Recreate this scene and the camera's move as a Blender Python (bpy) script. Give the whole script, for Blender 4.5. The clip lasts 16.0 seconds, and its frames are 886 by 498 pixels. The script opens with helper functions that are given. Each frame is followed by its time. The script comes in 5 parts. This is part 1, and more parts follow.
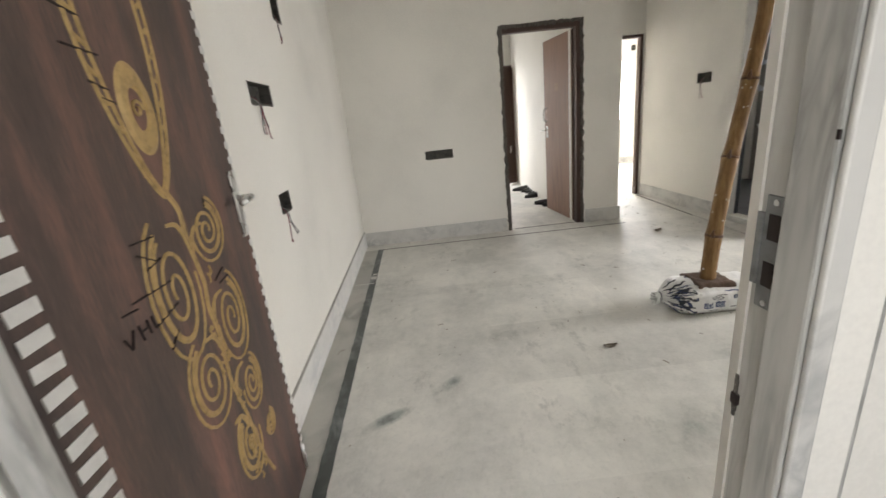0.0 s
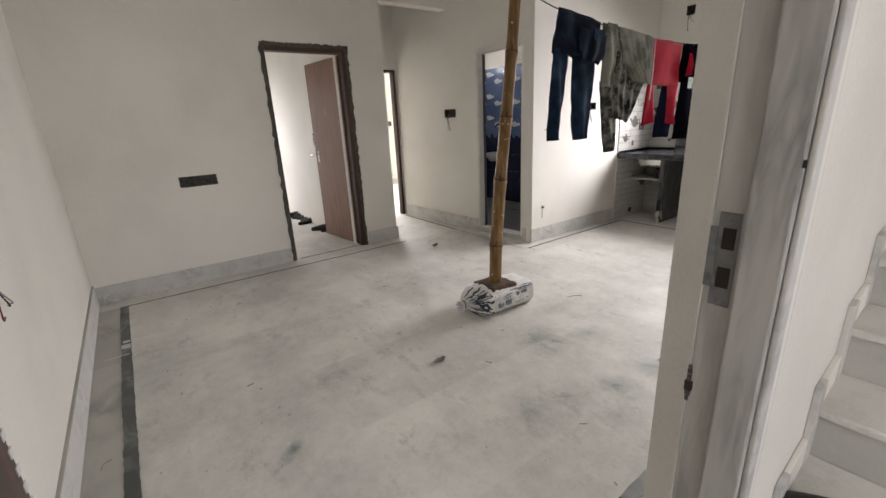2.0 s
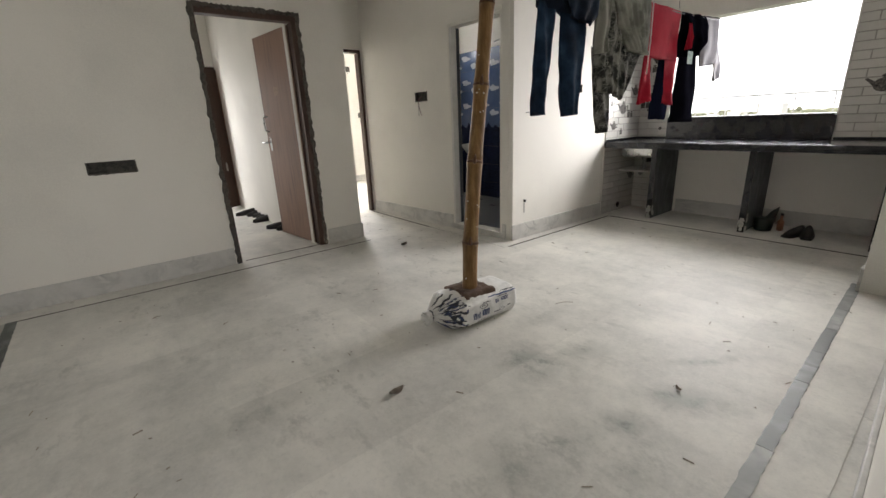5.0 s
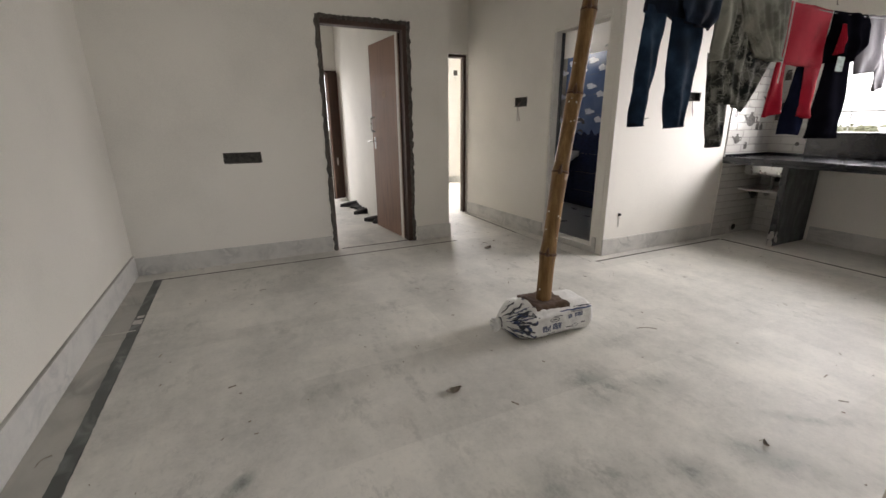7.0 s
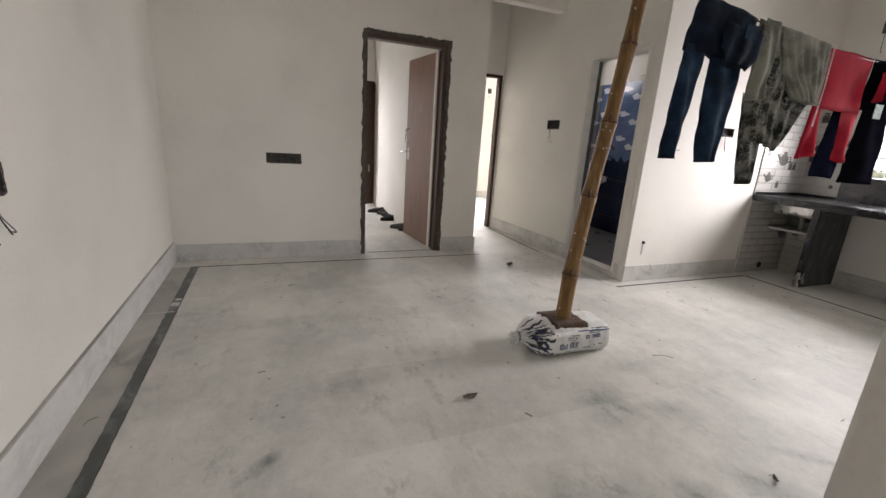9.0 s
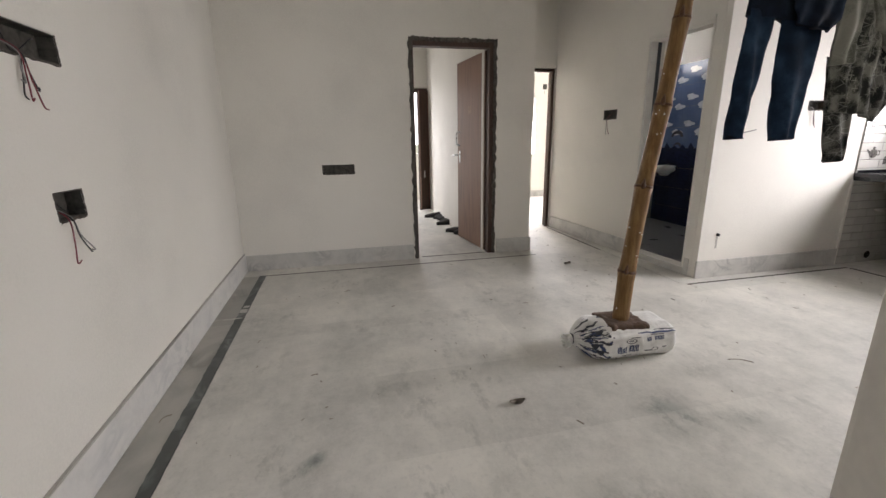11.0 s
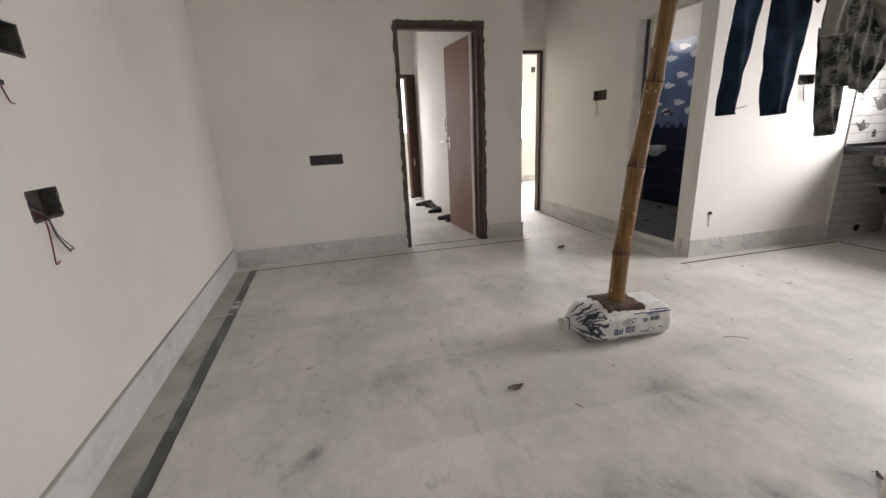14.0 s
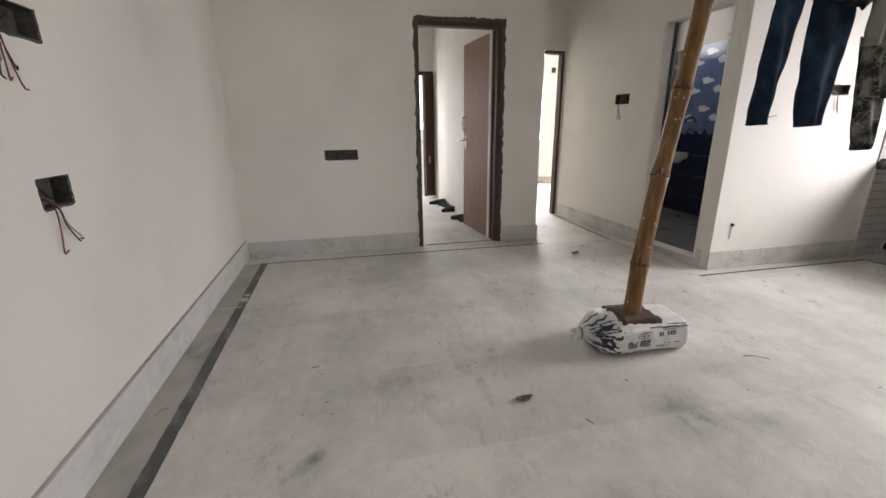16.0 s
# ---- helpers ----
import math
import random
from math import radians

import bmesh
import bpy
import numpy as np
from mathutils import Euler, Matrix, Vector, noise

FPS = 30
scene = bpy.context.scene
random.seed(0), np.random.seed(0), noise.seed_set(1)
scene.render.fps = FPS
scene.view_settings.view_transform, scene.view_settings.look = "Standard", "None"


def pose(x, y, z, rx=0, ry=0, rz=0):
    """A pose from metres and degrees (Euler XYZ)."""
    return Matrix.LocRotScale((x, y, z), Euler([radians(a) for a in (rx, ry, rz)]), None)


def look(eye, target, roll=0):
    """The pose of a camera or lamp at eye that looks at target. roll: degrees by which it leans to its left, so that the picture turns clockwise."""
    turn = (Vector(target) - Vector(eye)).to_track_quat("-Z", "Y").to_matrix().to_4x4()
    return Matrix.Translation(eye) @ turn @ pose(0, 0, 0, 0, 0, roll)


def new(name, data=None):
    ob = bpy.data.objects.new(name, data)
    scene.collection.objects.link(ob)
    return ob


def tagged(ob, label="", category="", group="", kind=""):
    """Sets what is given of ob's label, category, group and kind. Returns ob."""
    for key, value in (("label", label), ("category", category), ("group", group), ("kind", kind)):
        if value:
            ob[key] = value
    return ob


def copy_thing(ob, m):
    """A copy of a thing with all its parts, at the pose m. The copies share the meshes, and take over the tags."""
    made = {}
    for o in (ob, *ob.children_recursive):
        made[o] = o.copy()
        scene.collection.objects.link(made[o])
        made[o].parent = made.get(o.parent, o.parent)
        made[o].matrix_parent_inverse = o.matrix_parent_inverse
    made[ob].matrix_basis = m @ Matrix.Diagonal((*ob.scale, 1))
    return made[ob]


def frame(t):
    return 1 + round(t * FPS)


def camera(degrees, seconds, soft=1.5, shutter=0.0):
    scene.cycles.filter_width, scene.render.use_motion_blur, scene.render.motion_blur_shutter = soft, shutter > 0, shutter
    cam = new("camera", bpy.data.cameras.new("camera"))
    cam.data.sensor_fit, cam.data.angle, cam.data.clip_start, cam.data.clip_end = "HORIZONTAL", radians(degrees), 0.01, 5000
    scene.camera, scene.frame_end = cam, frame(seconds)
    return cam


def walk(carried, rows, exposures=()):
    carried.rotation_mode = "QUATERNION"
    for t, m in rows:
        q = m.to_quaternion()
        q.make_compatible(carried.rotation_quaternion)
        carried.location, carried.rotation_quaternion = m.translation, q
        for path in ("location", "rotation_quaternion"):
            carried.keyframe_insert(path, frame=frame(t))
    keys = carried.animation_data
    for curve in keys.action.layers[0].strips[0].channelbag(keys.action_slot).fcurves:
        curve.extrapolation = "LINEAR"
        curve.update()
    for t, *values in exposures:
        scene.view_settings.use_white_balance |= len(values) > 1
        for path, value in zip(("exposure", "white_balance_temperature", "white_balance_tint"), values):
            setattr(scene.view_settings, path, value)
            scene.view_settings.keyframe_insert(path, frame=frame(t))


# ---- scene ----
cam = camera(93.7, 16.0, shutter=0.3)
PATH = [
    (0, (0.424, 0.224, 1.35), (0.447, 2.129, 0.741), -6.2),
    (0.5, (0.333, 0.365, 1.356), (0.727, 2.228, 0.745), -3.6),
    (1, (0.197, 0.444, 1.363), (1.042, 2.15, 0.751), -3.3),
    (1.5, (0.116, 0.458, 1.378), (1.205, 2.04, 0.82), -2.8),
    (2, (0.137, 0.47, 1.368), (1.237, 2.033, 0.776), -2.9),
    (2.5, (0.139, 0.501, 1.355), (1.298, 2.012, 0.744), -2.1),
    (3, (0.259, 0.62, 1.315), (1.379, 2.117, 0.604), -3.7),
    (3.5, (0.412, 0.73, 1.27), (1.476, 2.256, 0.536), -4.5),
    (3.7, (0.428, 0.765, 1.251), (1.537, 2.297, 0.601), -4.9),
    (5.8, (0.588, 0.839, 1.181), (1.736, 2.378, 0.62), -1.4),
    (6, (0.597, 0.804, 1.195), (1.665, 2.4, 0.637), -1.7),
    (6.5, (0.6, 0.769, 1.198), (1.479, 2.474, 0.632), -1.3),
    (7, (0.6, 0.752, 1.209), (1.393, 2.497, 0.636), -0.6),
    (7.5, (0.6, 0.762, 1.204), (1.314, 2.537, 0.621), -0.4),
    (8, (0.599, 0.757, 1.198), (1.226, 2.57, 0.633), 0.5),
    (8.5, (0.546, 0.731, 1.209), (1.177, 2.553, 0.675), 3.2),
    (9, (0.508, 0.682, 1.222), (1.228, 2.475, 0.706), 3.7),
    (9.5, (0.585, 0.668, 1.207), (1.07, 2.542, 0.706), 1.3),
    (12, (0.64, 0.688, 1.208), (1.059, 2.577, 0.704), -1.2),
    (12.5, (0.643, 0.698, 1.204), (1.111, 2.588, 0.748), -0.2),
    (13, (0.638, 0.699, 1.189), (1.144, 2.586, 0.762), -1.3),
    (13.5, (0.643, 0.698, 1.203), (1.118, 2.579, 0.717), -2.8),
    (14, (0.644, 0.705, 1.194), (1.092, 2.572, 0.632), -2.7),
    (14.5, (0.643, 0.699, 1.205), (1.125, 2.567, 0.679), -2.6),
    (15, (0.645, 0.711, 1.196), (1.152, 2.575, 0.678), -2.2),
    (15.5, (0.646, 0.727, 1.193), (1.053, 2.588, 0.583), -3.0),
    (16, (0.65, 0.761, 1.206), (1.045, 2.636, 0.635), -0.7),
]
EXPOSURE = [(0.0, 0.95, 6700, 12), (0.5, 1.08, 6600, 11), (1.0, 1.0, 6680, 11), (2.0, 0.62, 6700, 16), (2.6, 0.62, 6700, 15), (3.7, 0.54, 6700, 16), (6.0, 0.3, 6800, 10), (6.6, 0.26, 6800, 14), (7.2, 0.4, 6800, 16), (9.0, 0.52, 6700, 17), (12.5, 0.48, 6700, 16), (16.0, 0.52, 6700, 17)]
walk(cam, [(t, look(eye, target, roll)) for t, eye, target, roll in PATH], EXPOSURE)

# ---- world and light: an overcast day that enters by the kitchen window, the rooms' windows and the stairwell ----
world = bpy.data.worlds.new("overcast_sky")
scene.world = world
world.use_nodes = True
wn = world.node_tree
sky = wn.nodes.new("ShaderNodeTexSky")
sky.sky_type, sky.sun_disc = "NISHITA", False
sky.sun_elevation, sky.sun_rotation = radians(55), radians(280)
sky.air_density, sky.dust_density = 1.0, 1.5
wn.links.new(sky.outputs[0], wn.nodes["Background"].inputs[0])
wn.nodes["Background"].inputs[1].default_value = 0.15

sun = new("sun", bpy.data.lights.new("sun", "SUN"))
sun.data.energy, sun.data.angle, sun.data.color = 2.2, radians(14), (1.0, 0.96, 0.9)
sun.matrix_world = look((0, 0, 0), (-math.sin(radians(280)) * 0.57, -math.cos(radians(280)) * 0.57, -0.82))


def opening_light(name, at, target, width, height, watts, color=(0.97, 0.98, 1.0), spread=180):
    """Sky light that fills the opening of a window."""
    lamp = new(name, bpy.data.lights.new(name, "AREA"))
    lamp.data.shape, lamp.data.size, lamp.data.size_y = "RECTANGLE", width, height
    lamp.data.energy, lamp.data.color = watts, color
    lamp.data.spread = radians(spread)
    lamp.matrix_world = look(at, target)
    return lamp


opening_light("kitchen_window_light", (6.0, 2.455, 1.61), (0.0, 2.9, -0.8), 1.44, 0.98, 43, spread=118)
opening_light("balcony_door_light", (1.35, 8.22, 1.05), (1.35, 5.0, 0.6), 0.8, 2.0, 16)
opening_light("back_room_window_light", (3.94, 9.2, 1.45), (3.7, 6.0, 0.7), 1.0, 1.05, 95)
opening_light("bathroom_vent_light", (4.3, 6.14, 2.3), (4.2, 4.5, 1.0), 0.6, 0.45, 5)
# Added fill from behind the camera, through an assumed landing opening.
opening_light("stairwell_light", (0.3, -1.78, 1.85), (0.3, 2.0, 0.7), 1.8, 1.0, 19)

# ---- materials ----


def shader(name, base, rough=0.6, metal=0.0, scale=6.0, spread=0.12, bump=0.1, grain=90.0, sheen=0.0, tint=None, per_object=0.0, second=None, gloss=0.5):
    """Principled surface with colour varied at two scales and a fine relief. second: a darker colour in blotches."""
    m = bpy.data.materials.new(name)
    m.use_nodes = True
    nt = m.node_tree
    n, l = nt.nodes, nt.links
    b = n["Principled BSDF"]
    b.inputs["Roughness"].default_value, b.inputs["Metallic"].default_value = rough, metal
    b.inputs["Specular IOR Level"].default_value = gloss
    if sheen:
        b.inputs["Sheen Weight"].default_value = sheen
    geo = n.new("ShaderNodeNewGeometry")
    big, fine = n.new("ShaderNodeTexNoise"), n.new("ShaderNodeTexNoise")
    big.inputs["Scale"].default_value, big.inputs["Detail"].default_value = scale, 5
    fine.inputs["Scale"].default_value, fine.inputs["Detail"].default_value = grain, 4
    l.new(geo.outputs["Position"], big.inputs["Vector"])
    l.new(geo.outputs["Position"], fine.inputs["Vector"])
    mix = n.new("ShaderNodeMath")
    mix.operation = "MULTIPLY_ADD"
    l.new(fine.outputs["Fac"], mix.inputs[0])
    mix.inputs[1].default_value = 0.35
    l.new(big.outputs["Fac"], mix.inputs[2])
    ramp = n.new("ShaderNodeValToRGB")
    dark = second or tuple(c * (1 - spread) for c in base)
    light = tint or tuple(min(1, c * (1 + spread * 0.5)) for c in base)
    e = ramp.color_ramp.elements
    e[0].position, e[0].color = 0.45, (*dark, 1)
    e[1].position, e[1].color = 0.95, (*light, 1)
    mid = e.new(0.66)
    mid.color = (*base, 1)
    l.new(mix.outputs[0], ramp.inputs[0])
    out = ramp.outputs[0]
    if per_object:
        info, hsv, rng = n.new("ShaderNodeObjectInfo"), n.new("ShaderNodeHueSaturation"), n.new("ShaderNodeMapRange")
        l.new(info.outputs["Random"], rng.inputs[0])
        rng.inputs[3].default_value, rng.inputs[4].default_value = 1 - per_object, 1 + per_object
        l.new(rng.outputs[0], hsv.inputs["Value"])
        l.new(out, hsv.inputs["Color"])
        out = hsv.outputs[0]
    l.new(out, b.inputs["Base Color"])
    rr = n.new("ShaderNodeMapRange")
    l.new(big.outputs["Fac"], rr.inputs[0])
    rr.inputs[3].default_value, rr.inputs[4].default_value = max(0.03, rough - 0.1), min(1, rough + 0.12)
    l.new(rr.outputs[0], b.inputs["Roughness"])
    if bump:
        bp = n.new("ShaderNodeBump")
        bp.inputs["Strength"].default_value, bp.inputs["Distance"].default_value = bump, 0.01
        l.new(mix.outputs[0], bp.inputs["Height"])
        l.new(bp.outputs[0], b.inputs["Normal"])
    return m


def stretched(m, factors):
    """Stretches the noises of a material along the axes, for grain and streaks."""
    nt = m.node_tree
    geo = next(n for n in nt.nodes if n.type == "NEW_GEOMETRY")
    mp = nt.nodes.new("ShaderNodeMapping")
    mp.inputs["Scale"].default_value = factors
    nt.links.new(geo.outputs["Position"], mp.inputs["Vector"])
    for n in nt.nodes:
        if n.type == "TEX_NOISE":
            nt.links.new(mp.outputs[0], n.inputs["Vector"])
    return m


def marble(name, base, vein, rough=0.35, scale=1.6, smear=0.5, per_object=0.05, width=0.12, twist=1.6):
    """Polished stone: drifting cloudy grey with long veins, a second layer of smears and fine grain."""
    m = shader(name, base, rough=rough, scale=scale, spread=0.10, bump=0.03, grain=60.0, per_object=per_object)
    nt = m.node_tree
    n, l = nt.nodes, nt.links
    b = n["Principled BSDF"]
    src = b.inputs["Base Color"].links[0].from_socket
    geo = next(x for x in n if x.type == "NEW_GEOMETRY")
    warp = n.new("ShaderNodeTexNoise")
    warp.inputs["Scale"].default_value, warp.inputs["Detail"].default_value, warp.inputs["Distortion"].default_value = scale * 0.8, 9, twist
    mp = n.new("ShaderNodeMapping")
    mp.inputs["Scale"].default_value, mp.inputs["Rotation"].default_value = (1.0, 0.45, 1.0), (0, 0, 0.5)
    l.new(geo.outputs["Position"], mp.inputs["Vector"])
    l.new(mp.outputs[0], warp.inputs["Vector"])
    dist = n.new("ShaderNodeMath")
    dist.operation = "SUBTRACT"
    l.new(warp.outputs["Fac"], dist.inputs[0])
    dist.inputs[1].default_value = 0.5
    ab = n.new("ShaderNodeMath")
    ab.operation = "ABSOLUTE"
    l.new(dist.outputs[0], ab.inputs[0])
    ramp = n.new("ShaderNodeMapRange")
    l.new(ab.outputs[0], ramp.inputs[0])
    ramp.inputs[1].default_value, ramp.inputs[2].default_value = 0.0, width
    ramp.inputs[3].default_value, ramp.inputs[4].default_value = smear, 0.0
    patch = n.new("ShaderNodeTexNoise")
    patch.inputs["Scale"].default_value, patch.inputs["Detail"].default_value = scale * 0.55, 3
    l.new(geo.outputs["Position"], patch.inputs["Vector"])
    pr = n.new("ShaderNodeMapRange")
    l.new(patch.outputs["Fac"], pr.inputs[0])
    pr.inputs[1].default_value, pr.inputs[2].default_value = 0.42, 0.68
    mul = n.new("ShaderNodeMath")
    mul.operation = "MULTIPLY"
    l.new(ramp.outputs[0], mul.inputs[0])
    l.new(pr.outputs[0], mul.inputs[1])
    mx = n.new("ShaderNodeMixRGB")
    l.new(mul.outputs[0], mx.inputs[0])
    l.new(src, mx.inputs[1])
    mx.inputs[2].default_value = (*vein, 1)
    l.new(mx.outputs[0], b.inputs["Base Color"])
    return m


SMUDGES = [(1.99, 2.02, 0.20, 0.26, 10, 1.0), (2.24, 1.92, 0.22, 0.14, -30, 0.8), (1.92, 1.47, 0.16, 0.10, -30, 1.0), (2.22, 1.40, 0.30, 0.13, -55, 1.0), (2.63, 1.44, 0.30, 0.05, -35, 0.9),
    (2.40, 2.31, 0.20, 0.12, 0, 0.6), (1.58, 1.60, 0.42, 0.20, -20, 0.7), (1.80, 1.36, 0.22, 0.16, -30, 0.8), (1.37, 1.61, 0.25, 0.18, 10, 0.6), (0.75, 3.2, 0.5, 0.3, 20, 0.22), (3.0, 1.9, 0.5, 0.2, -30, 0.3), (2.7, 3.1, 0.4, 0.2, 10, 0.25), (0.10, 1.88, 0.15, 0.045, 30, 2.2), (0.40, 2.09, 0.12, 0.045, 40, 1.8), (0.79, 2.54, 0.28, 0.14, 10, 0.5)]


def dusty_marble(name):
    """Pale polished marble under plaster dust: fine mottling, drifting grey clouds and a few scuffed dark patches."""
    m = bpy.data.materials.new(name)
    m.use_nodes = True
    n, l = m.node_tree.nodes, m.node_tree.links
    b = n["Principled BSDF"]
    geo = n.new("ShaderNodeNewGeometry")

    def noise_at(scale, detail, rough, stretch=(1, 1, 1), turn=0.0):
        mp, t = n.new("ShaderNodeMapping"), n.new("ShaderNodeTexNoise")
        mp.inputs["Scale"].default_value, mp.inputs["Rotation"].default_value = stretch, (0, 0, turn)
        t.inputs["Scale"].default_value, t.inputs["Detail"].default_value, t.inputs["Roughness"].default_value = scale, detail, rough
        l.new(geo.outputs["Position"], mp.inputs["Vector"])
        l.new(mp.outputs[0], t.inputs["Vector"])
        return t.outputs["Fac"]

    def ranged(v, a, b_, lo, hi):
        r = n.new("ShaderNodeMapRange")
        l.new(v, r.inputs[0])
        for k, q in enumerate((a, b_, lo, hi)):
            r.inputs[k + 1].default_value = q
        return r.outputs[0]

    def mixed(fac, c1, c2):
        x = n.new("ShaderNodeMixRGB")
        l.new(fac, x.inputs[0])
        for k, c in ((1, c1), (2, c2)):
            if isinstance(c, tuple):
                x.inputs[k].default_value = (*c, 1)
            else:
                l.new(c, x.inputs[k])
        return x.outputs[0]

    def product(a, c):
        x = n.new("ShaderNodeMath")
        x.operation = "MULTIPLY"
        l.new(a, x.inputs[0])
        l.new(c, x.inputs[1])
        return x.outputs[0]

    clouds = ranged(noise_at(1.6, 12, 0.68), 0.38, 0.62, 0, 1)
    grey = mixed(clouds, (0.510, 0.503, 0.468), (0.725, 0.706, 0.648))
    drift = ranged(noise_at(2.2, 9, 0.6, (1, 0.4, 1), 0.9), 0.48, 0.66, 0, 0.7)
    grey = mixed(drift, grey, (0.43, 0.433, 0.405))
    mottle = ranged(noise_at(14, 10, 0.75), 0.38, 0.68, 0, 0.5)
    grey = mixed(mottle, grey, (0.75, 0.73, 0.68))
    pits = ranged(noise_at(48, 9, 0.72), 0.52, 0.66, 0, 0.22)
    grey = mixed(pits, grey, (0.37, 0.37, 0.345))
    dust = ranged(noise_at(110, 6, 0.7), 0.50, 0.68, 0, 0.24)
    grey = mixed(dust, grey, (0.76, 0.745, 0.70))
    # trodden smudges, each with its own place, breadth and darkness
    worn = None
    for cx, cy, rx, ry, turn, much in SMUDGES:
        mp, length = n.new("ShaderNodeMapping"), n.new("ShaderNodeVectorMath")
        mp.vector_type = "TEXTURE"
        mp.inputs["Location"].default_value, mp.inputs["Rotation"].default_value, mp.inputs["Scale"].default_value = (cx, cy, 0), (0, 0, radians(turn)), (rx, ry, 1)
        l.new(geo.outputs["Position"], mp.inputs["Vector"])
        length.operation = "LENGTH"
        l.new(mp.outputs[0], length.inputs[0])
        one = ranged(length.outputs["Value"], 0.15, 1.0, much, 0.0)
        if worn is None:
            worn = one
        else:
            top = n.new("ShaderNodeMath")
            top.operation = "MAXIMUM"
            l.new(worn, top.inputs[0])
            l.new(one, top.inputs[1])
            worn = top.outputs[0]
    grey = mixed(product(worn, ranged(noise_at(4, 6, 0.6), 0.36, 0.58, 0.05, 0.75)), grey, (0.33, 0.345, 0.32))
    scuff = product(worn, ranged(noise_at(12, 12, 0.75, (1, 0.7, 1), -0.7), 0.48, 0.66, 0, 0.85))
    grey = mixed(scuff, grey, (0.20, 0.212, 0.198))
    faint = product(ranged(noise_at(9, 12, 0.78, (1, 0.5, 1), 0.4), 0.53, 0.62, 0, 0.42), ranged(noise_at(1.3, 3, 0.5), 0.44, 0.58, 0, 1))
    grey = mixed(faint, grey, (0.30, 0.305, 0.285))
    info, hsv = n.new("ShaderNodeObjectInfo"), n.new("ShaderNodeHueSaturation")
    l.new(ranged(info.outputs["Random"], 0, 1, 0.925, 1.03), hsv.inputs["Value"])
    l.new(grey, hsv.inputs["Color"])
    l.new(hsv.outputs[0], b.inputs["Base Color"])
    l.new(ranged(mottle, 0, 0.4, 0.50, 0.66), b.inputs["Roughness"])
    b.inputs["Specular IOR Level"].default_value = 0.32
    bp = n.new("ShaderNodeBump")
    bp.inputs["Strength"].default_value, bp.inputs["Distance"].default_value = 0.22, 0.006
    l.new(noise_at(26, 10, 0.68), bp.inputs["Height"])
    l.new(bp.outputs[0], b.inputs["Normal"])
    return m


PAINT = shader("wall_paint", (0.79, 0.768, 0.712), rough=0.75, scale=1.1, spread=0.10, bump=0.08, grain=110)
CEIL = shader("ceiling_paint", (0.78, 0.77, 0.74), rough=0.85, scale=1.0, spread=0.05, bump=0.04)
FLOOR = dusty_marble("floor_marble")
BORDER = marble("border_marble", (0.43, 0.42, 0.38), (0.20, 0.195, 0.175), rough=0.45, scale=4.0, smear=0.7, per_object=0.12)
STRIPE = marble("stripe_marble", (0.07, 0.078, 0.073), (0.30, 0.33, 0.315), rough=0.4, scale=9.0, smear=0.6, per_object=0.25)
GREYSTRIPE = marble("grey_stripe_marble", (0.22, 0.23, 0.22), (0.42, 0.42, 0.40), rough=0.45, scale=8.0, smear=0.7, per_object=0.2)
INLAY = shader("thin_dark_inlay", (0.075, 0.07, 0.06), rough=0.7, scale=14, spread=0.5, bump=0.2, tint=(0.22, 0.21, 0.19))
SKIRT = marble("skirting_marble", (0.585, 0.575, 0.545), (0.30, 0.305, 0.30), rough=0.5, scale=7.0, smear=0.7, per_object=0.06)
SKIRTPALE = marble("pale_skirting_marble", (0.70, 0.69, 0.665), (0.45, 0.46, 0.46), rough=0.45, scale=8.0, smear=0.6, per_object=0.04)
JAMB = stretched(marble("jamb_marble", (0.49, 0.48, 0.45), (0.17, 0.17, 0.158), rough=0.55, scale=16.0, smear=0.75, width=0.16, twist=0.8), (2.6, 2.6, 0.32))
GRANITE = shader("black_granite", (0.011, 0.012, 0.015), rough=0.16, scale=9, spread=0.3, bump=0.0, grain=260, tint=(0.018, 0.019, 0.023))
LEGSTONE = stretched(shader("dusty_granite", (0.062, 0.066, 0.072), rough=0.55, scale=9, spread=0.5, bump=0.05, grain=120, tint=(0.16, 0.165, 0.165)), (2, 2, 0.6))
CHIP = shader("cement_splash", (0.55, 0.54, 0.5), rough=0.9, scale=30, spread=0.25, bump=0.6)
MORTAR = shader("rough_mortar", (0.10, 0.09, 0.078), rough=0.95, scale=40, spread=0.5, bump=0.9, grain=160)
TEAK = stretched(shader("door_laminate", (0.28, 0.165, 0.118), rough=0.55, scale=5, spread=0.30, bump=0.05, grain=120), (6, 6, 0.5))
FRAMEWOOD = stretched(shader("frame_wood", (0.065, 0.036, 0.026), rough=0.6, scale=10, spread=0.3, bump=0.2), (5, 5, 0.6))
DARKTEAK = stretched(shader("carved_door_wood", (0.085, 0.055, 0.045), rough=0.45, scale=5, spread=0.35, bump=0.12, grain=70, second=(0.045, 0.032, 0.029), tint=(0.21, 0.105, 0.08)), (2.6, 2.6, 0.40))
GOLD = shader("gold_paint", (0.43, 0.295, 0.12), rough=0.5, metal=0.2, scale=40, spread=0.35, bump=0.2)
CARVED = shader("dark_groove", (0.02, 0.012, 0.01), rough=0.8)
TOOTH = shader("primer_white", (0.68, 0.67, 0.64), rough=0.7, scale=20, spread=0.15)
STEEL = shader("brushed_steel", (0.62, 0.62, 0.60), rough=0.28, metal=1.0, scale=20, spread=0.15, bump=0.02)
